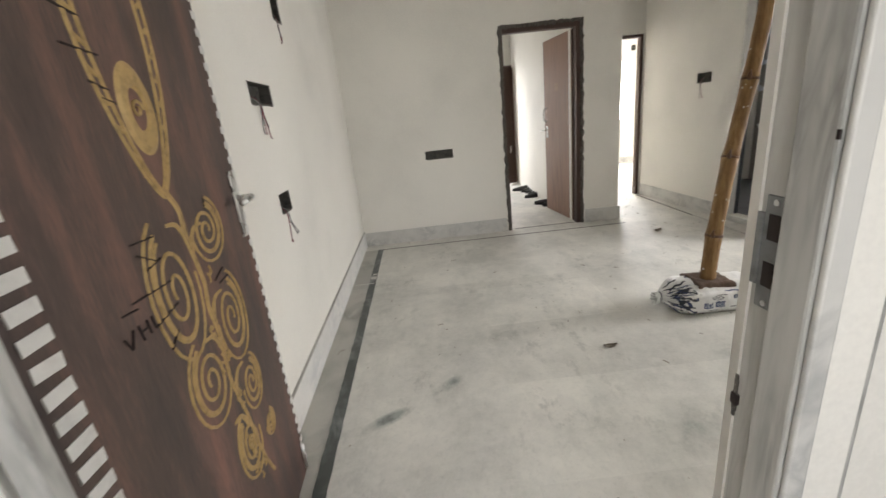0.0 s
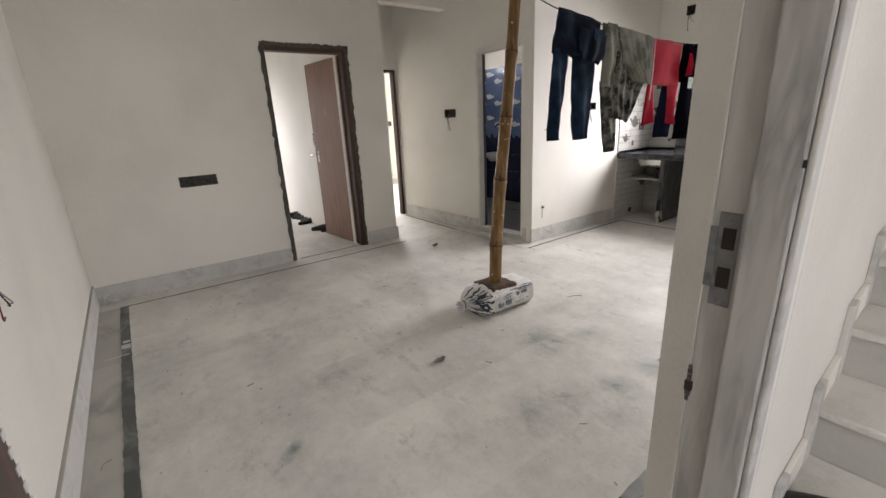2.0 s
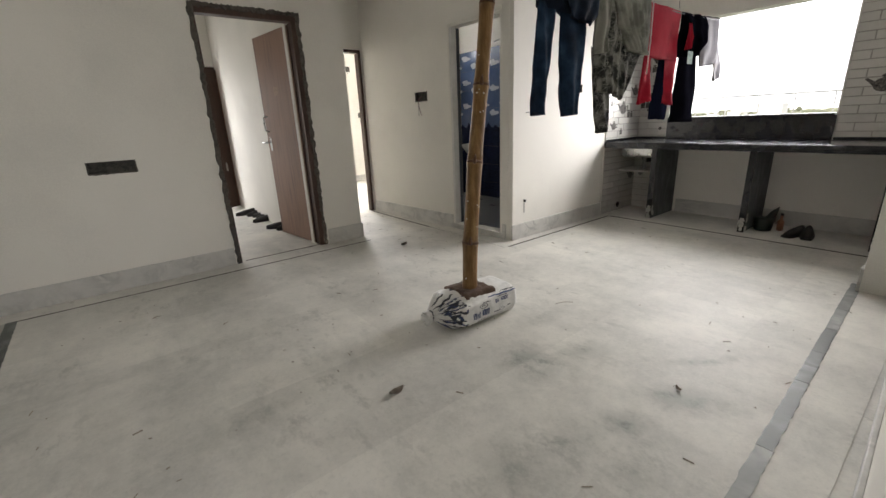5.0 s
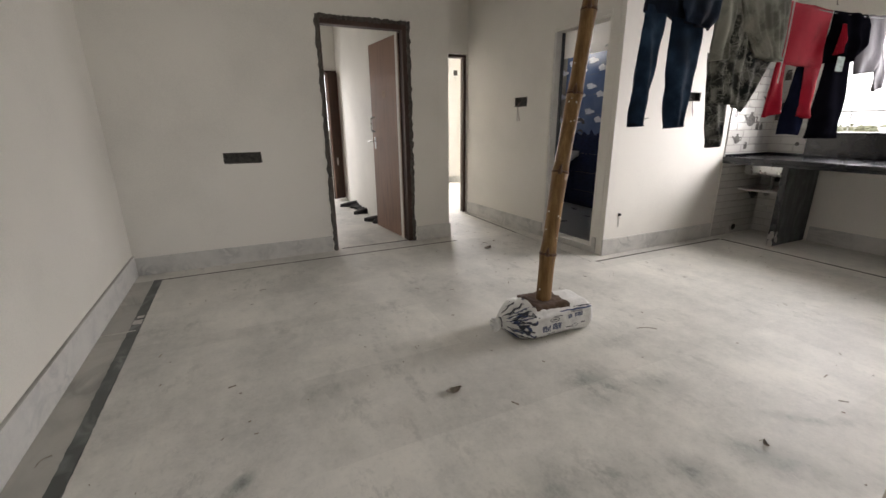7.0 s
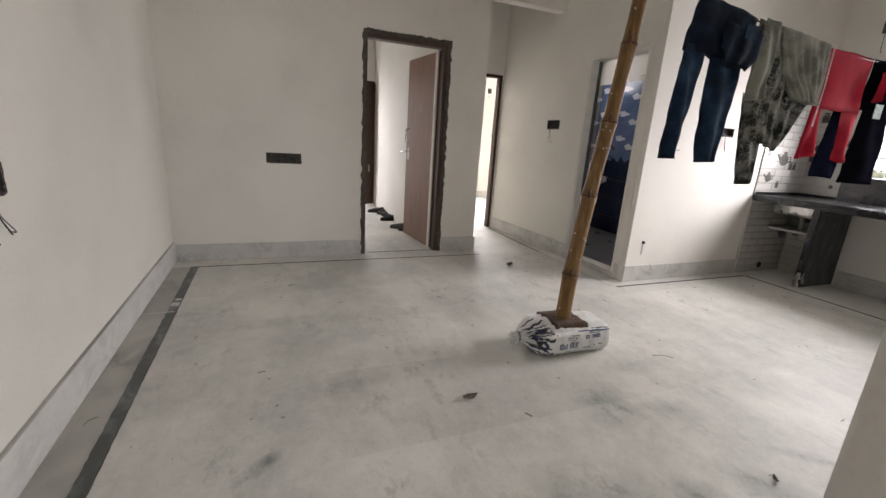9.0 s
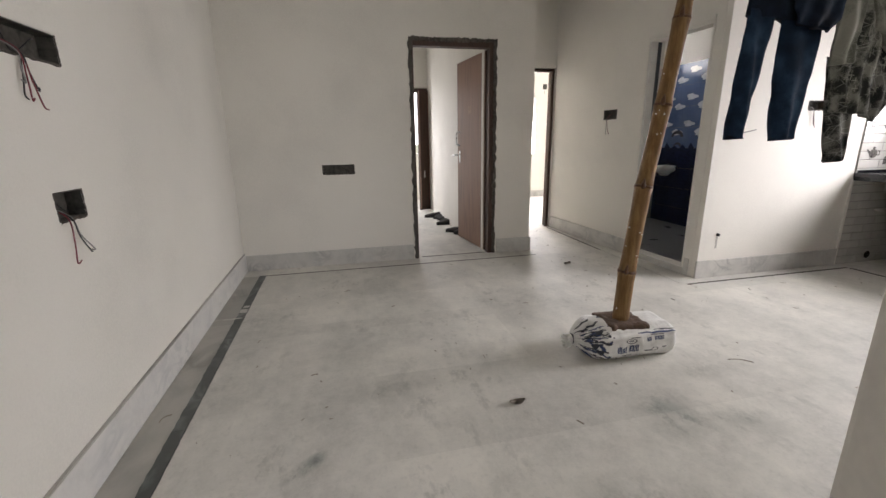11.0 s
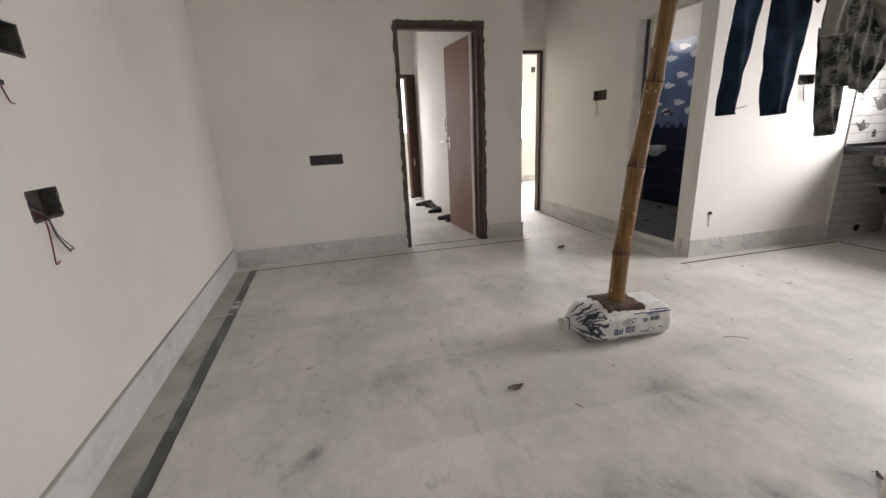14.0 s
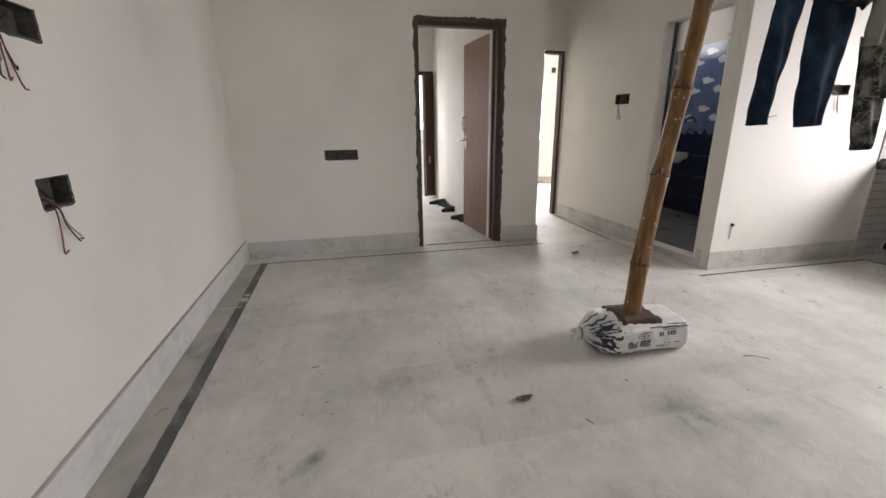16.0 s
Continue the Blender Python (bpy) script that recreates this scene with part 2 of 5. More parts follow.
BAMBOO = stretched(shader("bamboo", (0.20, 0.108, 0.042), rough=0.58, scale=14, spread=0.4, bump=0.12, grain=70, tint=(0.31, 0.20, 0.09), gloss=0.3), (3, 3, 0.35))
NODE = shader("bamboo_node", (0.10, 0.045, 0.018), rough=0.7, scale=30, spread=0.4, bump=0.3)
FLECK = shader("plaster_fleck", (0.7, 0.68, 0.62), rough=0.9)
SACK = shader("woven_sack", (0.72, 0.72, 0.70), rough=0.45, scale=18, spread=0.18, bump=0.35, grain=320)
INK = shader("blue_print", (0.04, 0.062, 0.15), rough=0.5, scale=40, spread=0.3)
INKDARK = shader("dark_print", (0.035, 0.04, 0.055), rough=0.5, scale=40, spread=0.3)
MUD = shader("dried_mud", (0.10, 0.062, 0.042), rough=0.95, scale=25, spread=0.4, bump=0.9)
DENIM = shader("blue_denim", (0.011, 0.025, 0.050), rough=0.95, scale=9, spread=0.5, bump=0.5, grain=420, gloss=0.15, tint=(0.035, 0.07, 0.12))
# Darker denim for the seat, the folded waist and the hems.
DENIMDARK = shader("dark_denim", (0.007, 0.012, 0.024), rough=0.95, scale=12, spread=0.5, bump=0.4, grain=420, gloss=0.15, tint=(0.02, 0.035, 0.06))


def camouflage(name, dark, middle, pale, line, amount, scale=13.0):
    """Knit printed with blotches in three tones and thin pale outlines here and there."""
    m = shader(name, middle, rough=0.93, scale=scale, bump=0.4, grain=300, gloss=0.15)
    n, l = m.node_tree.nodes, m.node_tree.links
    ramp = next(x for x in n if x.type == "VALTORGB")
    e = ramp.color_ramp.elements
    for k, (p, c) in enumerate(((0.60, dark), (0.65, middle), (0.74, pale))):
        e[k].position, e[k].color = p, (*c, 1)
    geo = next(x for x in n if x.type == "NEW_GEOMETRY")
    mp, vo = n.new("ShaderNodeMapping"), n.new("ShaderNodeTexVoronoi")
    mp.inputs["Scale"].default_value, mp.inputs["Rotation"].default_value = (1.0, 0.3, 1.5), (0, 0.35, 0)
    vo.feature = "DISTANCE_TO_EDGE"
    vo.inputs["Scale"].default_value = 15.0
    l.new(geo.outputs["Position"], mp.inputs["Vector"])
    l.new(mp.outputs[0], vo.inputs["Vector"])
    thin = n.new("ShaderNodeMapRange")
    l.new(vo.outputs["Distance"], thin.inputs[0])
    for k, q in enumerate((0.015, 0.035, amount, 0.0)):
        thin.inputs[k + 1].default_value = q
    gaps, keep, mul = n.new("ShaderNodeTexNoise"), n.new("ShaderNodeMapRange"), n.new("ShaderNodeMath")
    gaps.inputs["Scale"].default_value = 9.0
    l.new(geo.outputs["Position"], gaps.inputs["Vector"])
    l.new(gaps.outputs["Fac"], keep.inputs[0])
    for k, q in enumerate((0.42, 0.56, 0.0, 1.0)):
        keep.inputs[k + 1].default_value = q
    mul.operation = "MULTIPLY"
    l.new(thin.outputs[0], mul.inputs[0])
    l.new(keep.outputs[0], mul.inputs[1])
    mx = n.new("ShaderNodeMixRGB")
    l.new(mul.outputs[0], mx.inputs[0])
    l.new(ramp.outputs[0], mx.inputs[1])
    mx.inputs[2].default_value = (*line, 1)
    l.new(mx.outputs[0], n["Principled BSDF"].inputs["Base Color"])
    return m


CAMO = camouflage("camouflage_knit", (0.03, 0.032, 0.028), (0.115, 0.118, 0.10), (0.21, 0.21, 0.185), (0.36, 0.36, 0.33), 0.45)
CAMODARK = camouflage("black_camouflage", (0.012, 0.014, 0.014), (0.032, 0.032, 0.03), (0.15, 0.15, 0.135), (0.34, 0.35, 0.33), 0.65, 9.0)
SAGE = camouflage("grey_green_knit", (0.12, 0.122, 0.10), (0.19, 0.195, 0.165), (0.25, 0.25, 0.215), (0.36, 0.36, 0.325), 0.25, 7.0)
RED = shader("red_cloth", (0.36, 0.014, 0.032), rough=0.95, scale=8, spread=0.3, bump=0.35, grain=350, gloss=0.12)
BLACKCLOTH = shader("black_cloth", (0.005, 0.005, 0.008), rough=1.0, scale=10, spread=0.4, bump=0.4, grain=300, gloss=0.0)
NAVY = shader("navy_cloth", (0.008, 0.010, 0.022), rough=1.0, scale=10, spread=0.4, bump=0.4, grain=300, gloss=0.0)
GREYCLOTH = shader("lilac_grey_cloth", (0.15, 0.14, 0.16), rough=0.9, scale=10, spread=0.2, bump=0.3, grain=300)
TILE = shader("glazed_white_tile", (0.56, 0.548, 0.515), rough=0.16, scale=8, spread=0.08, bump=0.05, grain=30, per_object=0.03)
GROUT = shader("tile_grout", (0.30, 0.29, 0.26), rough=0.9)
PRINT = shader("grey_tile_print", (0.055, 0.048, 0.042), rough=0.3, scale=60, spread=0.6, tint=(0.2, 0.18, 0.155))
SEA = stretched(shader("deep_blue_tile", (0.016, 0.024, 0.07), rough=0.14, scale=14, spread=0.45, bump=0.02, per_object=0.08), (1, 1, 4))
SKYTILE = shader("sky_blue_tile", (0.105, 0.155, 0.285), rough=0.14, scale=3, spread=0.18, bump=0.02, per_object=0.05, tint=(0.15, 0.21, 0.35))
CLOUD = shader("cloud_print", (0.66, 0.70, 0.76), rough=0.16, scale=14, spread=0.2)
BATHFLOOR = shader("bathroom_floor_tile", (0.20, 0.205, 0.20), rough=0.3, scale=5, spread=0.3)
CERAMIC = shader("white_ceramic", (0.8, 0.8, 0.78), rough=0.12, spread=0.04)
BOXMETAL = shader("dusty_metal_box", (0.075, 0.072, 0.062), rough=0.8, metal=0.1, scale=30, spread=0.6, bump=0.3, tint=(0.12, 0.112, 0.098))
WIRERED = shader("red_wire", (0.17, 0.025, 0.035), rough=0.5)
WIREBLACK = shader("black_wire", (0.012, 0.012, 0.013), rough=0.5)
WIREGREY = shader("grey_wire", (0.25, 0.25, 0.24), rough=0.6)
RUBBER = shader("black_rubber", (0.012, 0.010, 0.010), rough=0.6, scale=20, spread=0.4, bump=0.2)
LEAF = shader("dry_leaf", (0.30, 0.265, 0.215), rough=0.8, scale=40, spread=0.5, bump=0.4)
BIN = shader("dark_green_plastic", (0.018, 0.028, 0.022), rough=0.4, scale=15, spread=0.3)
AMBER = shader("amber_plastic", (0.30, 0.13, 0.07), rough=0.3, scale=15, spread=0.3)
GRILLE = shader("grille_paint", (0.55, 0.55, 0.54), rough=0.5)
# Leaf green paled and greyed: distance haze and glare put into the colour.
HAZEGREEN = shader("foliage_far", (0.20, 0.21, 0.14), rough=0.9, scale=0.25, spread=0.5, bump=0.5, grain=2, tint=(0.30, 0.32, 0.20))
EARTH = shader("field_ground", (0.19, 0.20, 0.13), rough=0.95, scale=0.05, spread=0.4, grain=1.0)
STAIR = marble("stair_marble", (0.46, 0.45, 0.42), (0.30, 0.295, 0.28), rough=0.5, scale=3.5, smear=0.6, per_object=0.04)
# Treads paler than the risers: light from above put into the colour.
LITTREAD = shader("dusty_tread", (0.60, 0.585, 0.54), rough=0.7, scale=7, spread=0.18, bump=0.1)

# ---- building helpers ----


def box(bm, x0, x1, y0, y1, z0, z1, bevel=0.0):
    vs = [bm.verts.new((x, y, z)) for z in (z0, z1) for y in (y0, y1) for x in (x0, x1)]
    fs = [bm.faces.new([vs[i] for i in f]) for f in ((0, 2, 3, 1), (4, 5, 7, 6), (0, 1, 5, 4), (2, 6, 7, 3), (0, 4, 6, 2), (1, 3, 7, 5))]
    if bevel:
        es = list({e for f in fs for e in f.edges})
        bmesh.ops.bevel(bm, geom=es, offset=bevel, segments=2, affect="EDGES", profile=0.5)


def mesh_of(name, bm, mat, smooth=False):
    me = bpy.data.meshes.new(name)
    bmesh.ops.recalc_face_normals(bm, faces=bm.faces)
    bm.to_mesh(me)
    bm.free()
    me.materials.append(mat)
    if smooth:
        me.polygons.foreach_set("use_smooth", [True] * len(me.polygons))
    return me


def part(name, bm, mat, parent=None, label="", smooth=False, at=None):
    ob = new(name, mesh_of(name, bm, mat, smooth))
    if parent is not None:
        ob.parent = parent
    if at is not None:
        ob.matrix_basis = at
    return tagged(ob, label)


def boxed(name, dims, mat, parent=None, label="", bevel=0.0, at=None):
    bm = bmesh.new()
    box(bm, *dims, bevel=bevel)
    return part(name, bm, mat, parent, label, at=at)


def thing(name, m, label, category, group=""):
    ob = new(name)
    ob.empty_display_size = 0.1
    ob.matrix_basis = m
    return tagged(ob, label, category, group)


def tube_bm(points, radii, sides=10, bm=None, closed_ends=True):
    """A tube along points; radii one number or one per point."""
    bm = bm or bmesh.new()
    pts = [Vector(p) for p in points]
    if not hasattr(radii, "__len__"):
        radii = [radii] * len(pts)
    rings, up = [], None
    for i, p in enumerate(pts):
        d = (pts[min(i + 1, len(pts) - 1)] - pts[max(i - 1, 0)]).normalized()
        if up is None:
            up = d.orthogonal().normalized()
        up = (up - d * up.dot(d)).normalized()
        side = d.cross(up)
        rings.append([bm.verts.new(p + radii[i] * (math.cos(a) * up + math.sin(a) * side)) for a in [2 * math.pi * k / sides for k in range(sides)]])
    for a, b in zip(rings, rings[1:]):
        for k in range(sides):
            bm.faces.new((a[k], a[(k + 1) % sides], b[(k + 1) % sides], b[k]))
    if closed_ends:
        bm.faces.new(rings[0][::-1])
        bm.faces.new(rings[-1])
    return bm


def tube(name, points, radii, mat, parent=None, label="", sides=8):
    return part(name, tube_bm(points, radii, sides), mat, parent, label, smooth=True)


def bent(points, n=8):
    """A smooth line through the points (Catmull-Rom)."""
    p = [Vector(q) for q in points]
    p = [p[0] * 2 - p[1]] + p + [p[-1] * 2 - p[-2]]
    out = []
    for a, b, c, d in zip(p, p[1:], p[2:], p[3:]):
        for k in range(n):
            t = k / n
            out.append(0.5 * ((2 * b) + (c - a) * t + (2 * a - 5 * b + 4 * c - d) * t * t + (3 * b - 3 * c + d - a) * t ** 3))
    return out + [p[-2]]


def wall_frame(p0, p1):
    """Pose whose x runs from p0 to p1 along a wall's face and whose y points into the wall."""
    return pose(p0[0], p0[1], 0, 0, 0, math.degrees(math.atan2(p1[1] - p0[1], p1[0] - p0[0])))


def wall(name, p0, p1, thick, z0, z1, holes=(), mat=None):
    """A wall whose face runs from p0 to p1, with openings (u0, u1, z0, z1, depth); depth None goes through."""
    length = math.hypot(p1[0] - p0[0], p1[1] - p0[1])
    us = sorted({0.0, length, *[u for h in holes for u in h[:2]]})
    zs = sorted({z0, z1, *[z for h in holes for z in h[2:4]]})
    bm = bmesh.new()
    for za, zb in zip(zs, zs[1:]):
        run = None
        for ua, ub in zip(us, us[1:]):
            hole = next((h for h in holes if h[0] <= ua + 1e-6 and ub <= h[1] + 1e-6 and h[2] <= za + 1e-6 and zb <= h[3] + 1e-6), None)
            if hole is None:
                run = [run[0] if run else ua, ub]
                continue
            if run:
                box(bm, run[0], run[1], 0, thick, za, zb)
                run = None
            if hole[4] is not None:
                box(bm, ua, ub, hole[4], thick, za, zb)
        if run:
            box(bm, run[0], run[1], 0, thick, za, zb)
    ob = part(name, bm, mat or PAINT)
    ob.matrix_basis = wall_frame(p0, p1)
    return tagged(ob, kind="structure")


def skirting(name, p0, p1, u0, u1, height=0.155, mat=None, proud=0.016):
    bm = bmesh.new()
    box(bm, u0, u1, -proud, 0.0, 0.0, height, bevel=0.003)
    ob = part(name, bm, mat or SKIRT)
    ob.matrix_basis = wall_frame(p0, p1)
    return tagged(ob, "grey-veined white marble skirting, dusty", kind="structure")


H = 2.95
W0, W1 = (-0.3117, 0.685), (-0.40, 4.87)
N0, N1 = (-0.40, 4.87), (2.55, 4.87)
P0, P1 = (3.372, 6.0), (3.536, 3.62)
K0, K1 = (3.539, 3.566), (5.85, 3.566)
E0, E1 = (5.85, 3.566), (5.85, 0.70)
S0, S1 = (5.85, 0.95), (0.925, 0.803)
SLEN = math.hypot(S0[0] - S1[0], S0[1] - S1[1])

# ---- structure ----
tagged(boxed("floor", (-1.6, 6.2, -1.9, 9.3, -0.15, 0.0), FLOOR), "pale grey polished marble floor, dusty", kind="structure")
wall("wall_west", (-0.3112, 0.66), W1, 0.12, 0, H, [(1.602, 1.896, 1.49, 1.59, 0.06), (1.682, 1.845, 0.953, 1.055, 0.06), (2.24, 2.38, 1.97, 2.10, 0.06)])
wall("wall_north", (-0.52, 4.87), N1, 0.125, 0, H, [(0.922, 1.218, 0.906, 0.995, 0.05), (1.80, 2.65, 0, 2.135, None), (1.392, 1.418, 2.459, 2.485, 0.05)])
wall("wall_passage_west", (2.43, 4.995), (2.43, 6.13), -0.12, 0, H)
wall("passage_beam", (2.55, 4.87), (3.66, 4.87), 0.125, 2.61, H)
wall("wall_passage_east", P0, P1, 0.12, 0, H, [(1.03, 1.235, 1.40, 1.497, 0.05), (1.62, 2.305, 0.06, 2.09, None)])
wall("wall_passage_end", (2.43, 6.0), (3.60, 6.0), 0.125, 0, H, [(0.20, 0.925, 0, 2.085, None)])
wall("wall_kitchen_north", K0, K1, 0.12, 0, H, [(0.895, 1.06, 1.405, 1.48, 0.05), (0.16, 0.182, 0.365, 0.395, 0.05)])
wall("wall_kitchen_east", (5.85, 3.69), E1, 0.16, 0, H, [(0.49, 1.98, 1.08, 2.12, None), (0.44, 0.53, 2.43, 2.53, 0.05)])
wall("wall_south", S0, S1, 0.06, 0, H)
wall("wall_stair_side", (0.92, 0.657), (5.85, 0.883), 0.04, 0, H)
wall("column_south", (4.75, 1.13), (4.19, 1.13), 0.25, 0, H)
wall("entrance_pier", (-0.22, 0.80), (-0.52, 0.80), 0.115, 0, H)
wall("entrance_lintel", (0.92, 0.80), (-0.22, 0.80), 0.115, 2.12, H)
tagged(boxed("ceiling", (-1.6, 6.2, -1.9, 9.3, H, H + 0.12), CEIL), "plain white ceiling", kind="structure")

# bedroom, back room, bathroom and stair landing behind the openings
wall("wall_bedroom_far", (-0.52, 8.06), (2.43, 8.06), 0.12, 0, H, [(1.42, 2.58, 0, 2.07, None)])
wall("wall_bedroom_east", (2.24, 8.06), (2.24, 4.995), -0.19, 0, H)
wall("wall_bedroom_west", (-0.40, 4.995), (-0.40, 8.18), 0.12, 0, H)
wall("wall_back_room_far", (2.40, 9.03), (5.9, 9.03), 0.12, 0, H, [(1.02, 2.10, 0.90, 2.02, None)])
wall("wall_back_room_east", (5.7, 9.03), (5.7, 6.0), 0.12, 0, H)
wall("wall_back_room_west", (2.54, 6.13), (2.54, 9.03), 0.12, 0, H)
wall("wall_bathroom_north", (3.44, 6.0), (5.7, 6.0), 0.12, 0, H, [(0.55, 1.15, 2.05, 2.55, None)])
wall("wall_bathroom_east", (4.95, 6.0), (4.95, 3.686), 0.12, 0, H)
tagged(boxed("bathroom_floor", (3.66, 4.95, 3.69, 5.99, 0.0, 0.050), BATHFLOOR), "dark grey bathroom floor tiles", kind="structure")
wall("wall_landing_west", (-1.3, -1.8), (-1.3, 0.685), 0.12, 0, H)
# The opening in this unseen wall is assumed, to let the fill lamp in.
wall("wall_landing_south", (5.9, -1.7), (-1.42, -1.7), 0.12, 0, H, [(4.7, 6.5, 1.0, 2.35, None)])
wall("wall_landing_north", (-1.30, 0.685), (-0.52, 0.685), 0.12, 0, H)
wall("wall_stairwell_east", (5.75, 0.72), (5.75, -1.7), 0.12, 0, H)

tagged(boxed("balcony_floor", (-0.6, 2.5, 8.185, 9.4, -0.15, -0.02), STAIR), "pale balcony floor", kind="structure")
wall("balcony_parapet", (-0.6, 9.4), (2.35, 9.4), 0.1, -0.15, 0.95)

# skirtings
skirting("baseboard_west", W0, W1, 0.96, 4.17, height=0.172, mat=SKIRTPALE)
ln = boxed("skirting_line", (0.96, 4.17, -0.014, -0.001, 0.172, 0.179), BORDER)
ln.matrix_basis = wall_frame(W0, W1)
tagged(ln, "dark dusty top edge of the skirting", kind="structure")
skirting("baseboard_north", N0, N1, 0.017, 1.655)
skirting("baseboard_pier", N0, N1, 2.565, 2.966)
skirting("baseboard_pier_end", (2.55, 4.854), (2.55, 5.99), 0.0, 1.13, proud=-0.016)
skirting("baseboard_passage", P0, P1, 0.03, 1.60)
skirting("baseboard_column", P0, P1, 2.315, 2.36)
skirting("baseboard_column_face", (3.523, 3.566), K1, 0.0, 1.565)
skirting("baseboard_kitchen", E0, E1, 0.56, 2.8)
skirting("baseboard_south", S0, S1, 1.67, SLEN - 0.01)
skirting("baseboard_south_column", (4.75, 1.13), (4.19, 1.13), 0.0, 0.576)
skirting("baseboard_bedroom", (2.24, 8.06), (2.24, 4.995), 0.0, 3.0, height=0.12)
skirting("baseboard_back_room", (2.40, 9.03), (5.9, 9.03), 0.0, 3.3, height=0.13)
sill = boxed("bathroom_sill", (1.60, 2.315, -0.012, 0.12, 0.0, 0.058), SKIRT, bevel=0.004)
sill.matrix_basis = wall_frame(P0, P1)
tagged(sill, "raised white marble sill of the bathroom", kind="structure")


# ---- doors ----
def ragged(bm, a, b, width, rnd, n=36, depth=0.012):
    """A crumbling band of mortar from a to b (x, z), about width wide, in front of the face y = 0."""
    a, b = Vector((a[0], 0, a[1])), Vector((b[0], 0, b[1]))
    d = (b - a).normalized()
    s = Vector((d.z, 0, -d.x))
    rows = []
    for i in range(n + 1):
        p = a.lerp(b, i / n)
        w0, w1 = width * rnd.uniform(0.25, 0.75), width * rnd.uniform(0.25, 0.8)
        y = -depth * rnd.uniform(0.3, 1)
        rows.append([bm.verts.new(p - s * w0), bm.verts.new(p - s * w0 * 0.7 + Vector((0, y, 0))), bm.verts.new(p + s * w1 * 0.7 + Vector((0, y, 0))), bm.verts.new(p + s * w1)])
    for r, q in zip(rows, rows[1:]):
        for k in range(3):
            bm.faces.new((r[k], r[k + 1], q[k + 1], q[k]))


def door_frame(name, m, x0, x1, top, label, member=0.055, seed=1, depth=0.1, thin=0.024, rough=True):
    """A wooden frame in a wall opening from x0 to x1, with broken mortar round it."""
    f = thing(name, m, label, "door frame")
    f["kind"] = "structure"
    rnd = random.Random(seed)
    boxed("jamb", (x0, x0 + thin, 0.004, depth, 0, top), FRAMEWOOD, f, bevel=0.004)
    boxed("jamb", (x1 - member, x1, 0.004, depth, 0, top), FRAMEWOOD, f, bevel=0.004)
    boxed("head", (x0 + thin, x1 - member, 0.004, depth, top - member, top), FRAMEWOOD, f, bevel=0.004)
    if not rough:
        return f
    for a, b in (((x0 - 0.004, 0), (x0 - 0.004, top)), ((x1 + 0.004, 0), (x1 + 0.004, top)), ((x0 - 0.02, top + 0.004), (x1 + 0.02, top + 0.004))):
        bm = bmesh.new()
        ragged(bm, a, b, 0.036, rnd, n=70, depth=0.016)
        part("mortar", bm, MORTAR, f, "broken grey mortar edge")
    return f


def leaf_handle(parent, x, y, z, side=-1):
    """Steel plate with a lever and a pull handle above, on a door's face y; side is the way the face looks."""
    plate = boxed("lock_plate", (x - 0.02, x + 0.02, min(y, y + side * 0.006), max(y, y + side * 0.006), z - 0.09, z + 0.05), STEEL, parent, "steel lock plate", bevel=0.003)
    tube("lever", [(x, y, z), (x, y + side * 0.045, z), (x + 0.012, y + side * 0.052, z), (x + 0.11, y + side * 0.05, z - 0.004)], 0.009, STEEL, plate, "steel lever")
    tube("pull_handle", bent([(x, y, z + 0.11), (x, y + side * 0.04, z + 0.125), (x, y + side * 0.045, z + 0.19), (x, y + side * 0.04, z + 0.255), (x, y, z + 0.27)], 4), 0.008, STEEL, parent, "steel pull handle")
    return plate


NM = wall_frame((0, 4.87), (1, 4.87))
door_frame("door_frame", NM, 1.287, 2.125, 2.128, "dark brown wooden door frame set in broken mortar", seed=3)
# bedroom leaf, hinged at the frame's far jamb and swung into the bedroom
hinge = Vector((2.078, 4.974, 0.012))
free = Vector((1.985, 5.755, 0))
leaf = thing("bedroom_door", pose(hinge.x, hinge.y, 0.012, 0, 0, math.degrees(math.atan2(free.y - hinge.y, free.x - hinge.x))), "brown laminate flush door standing open into the bedroom", "door")
boxed("panel", (0.0, 0.775, -0.018, 0.018, 0, 2.055), TEAK, leaf, bevel=0.003)
boxed("edge_band", (-0.006, 0.0, -0.019, 0.019, 0, 2.055), FRAMEWOOD, leaf, "dark hinge edge")
leaf_handle(leaf, 0.70, 0.018, 1.02, side=1)
boxed("worn_notice", (0.36, 0.45, 0.0182, 0.0192, 1.48, 1.56), shader("worn_paper", (0.36, 0.24, 0.17), rough=0.9, scale=60, spread=0.4), leaf, "scraped remains of a paper sticker")
for z in (0.25, 1.05, 1.82):
    tube("hinge", [(-0.012, -0.022, z - 0.05), (-0.012, -0.022, z + 0.05)], 0.008, STEEL, leaf, "steel hinge")

# balcony door at the bedroom's far wall
BM = wall_frame((0, 8.06), (1, 8.06))
door_frame("balcony_door_frame", BM, 0.92, 2.06, 2.06, "dark wooden frame of the balcony door", seed=5, rough=False)
bl = thing("balcony_door", pose(2.055, 8.03, 0.02, 0, 0, math.degrees(math.atan2(-0.16, -0.24))), "narrow dark brown balcony door leaf half open", "door")
boxed("panel", (0.0, 0.25, -0.018, 0.018, 0, 2.0), FRAMEWOOD, bl, bevel=0.003)
boxed("rail", (0.03, 0.22, 0.018, 0.026, 0.92, 1.02), FRAMEWOOD, bl, bevel=0.002)
boxed("bolt_plate", (0.13, 0.16, 0.0185, 0.024, 0.56, 0.68), STEEL, bl, "pale metal bolt plate")
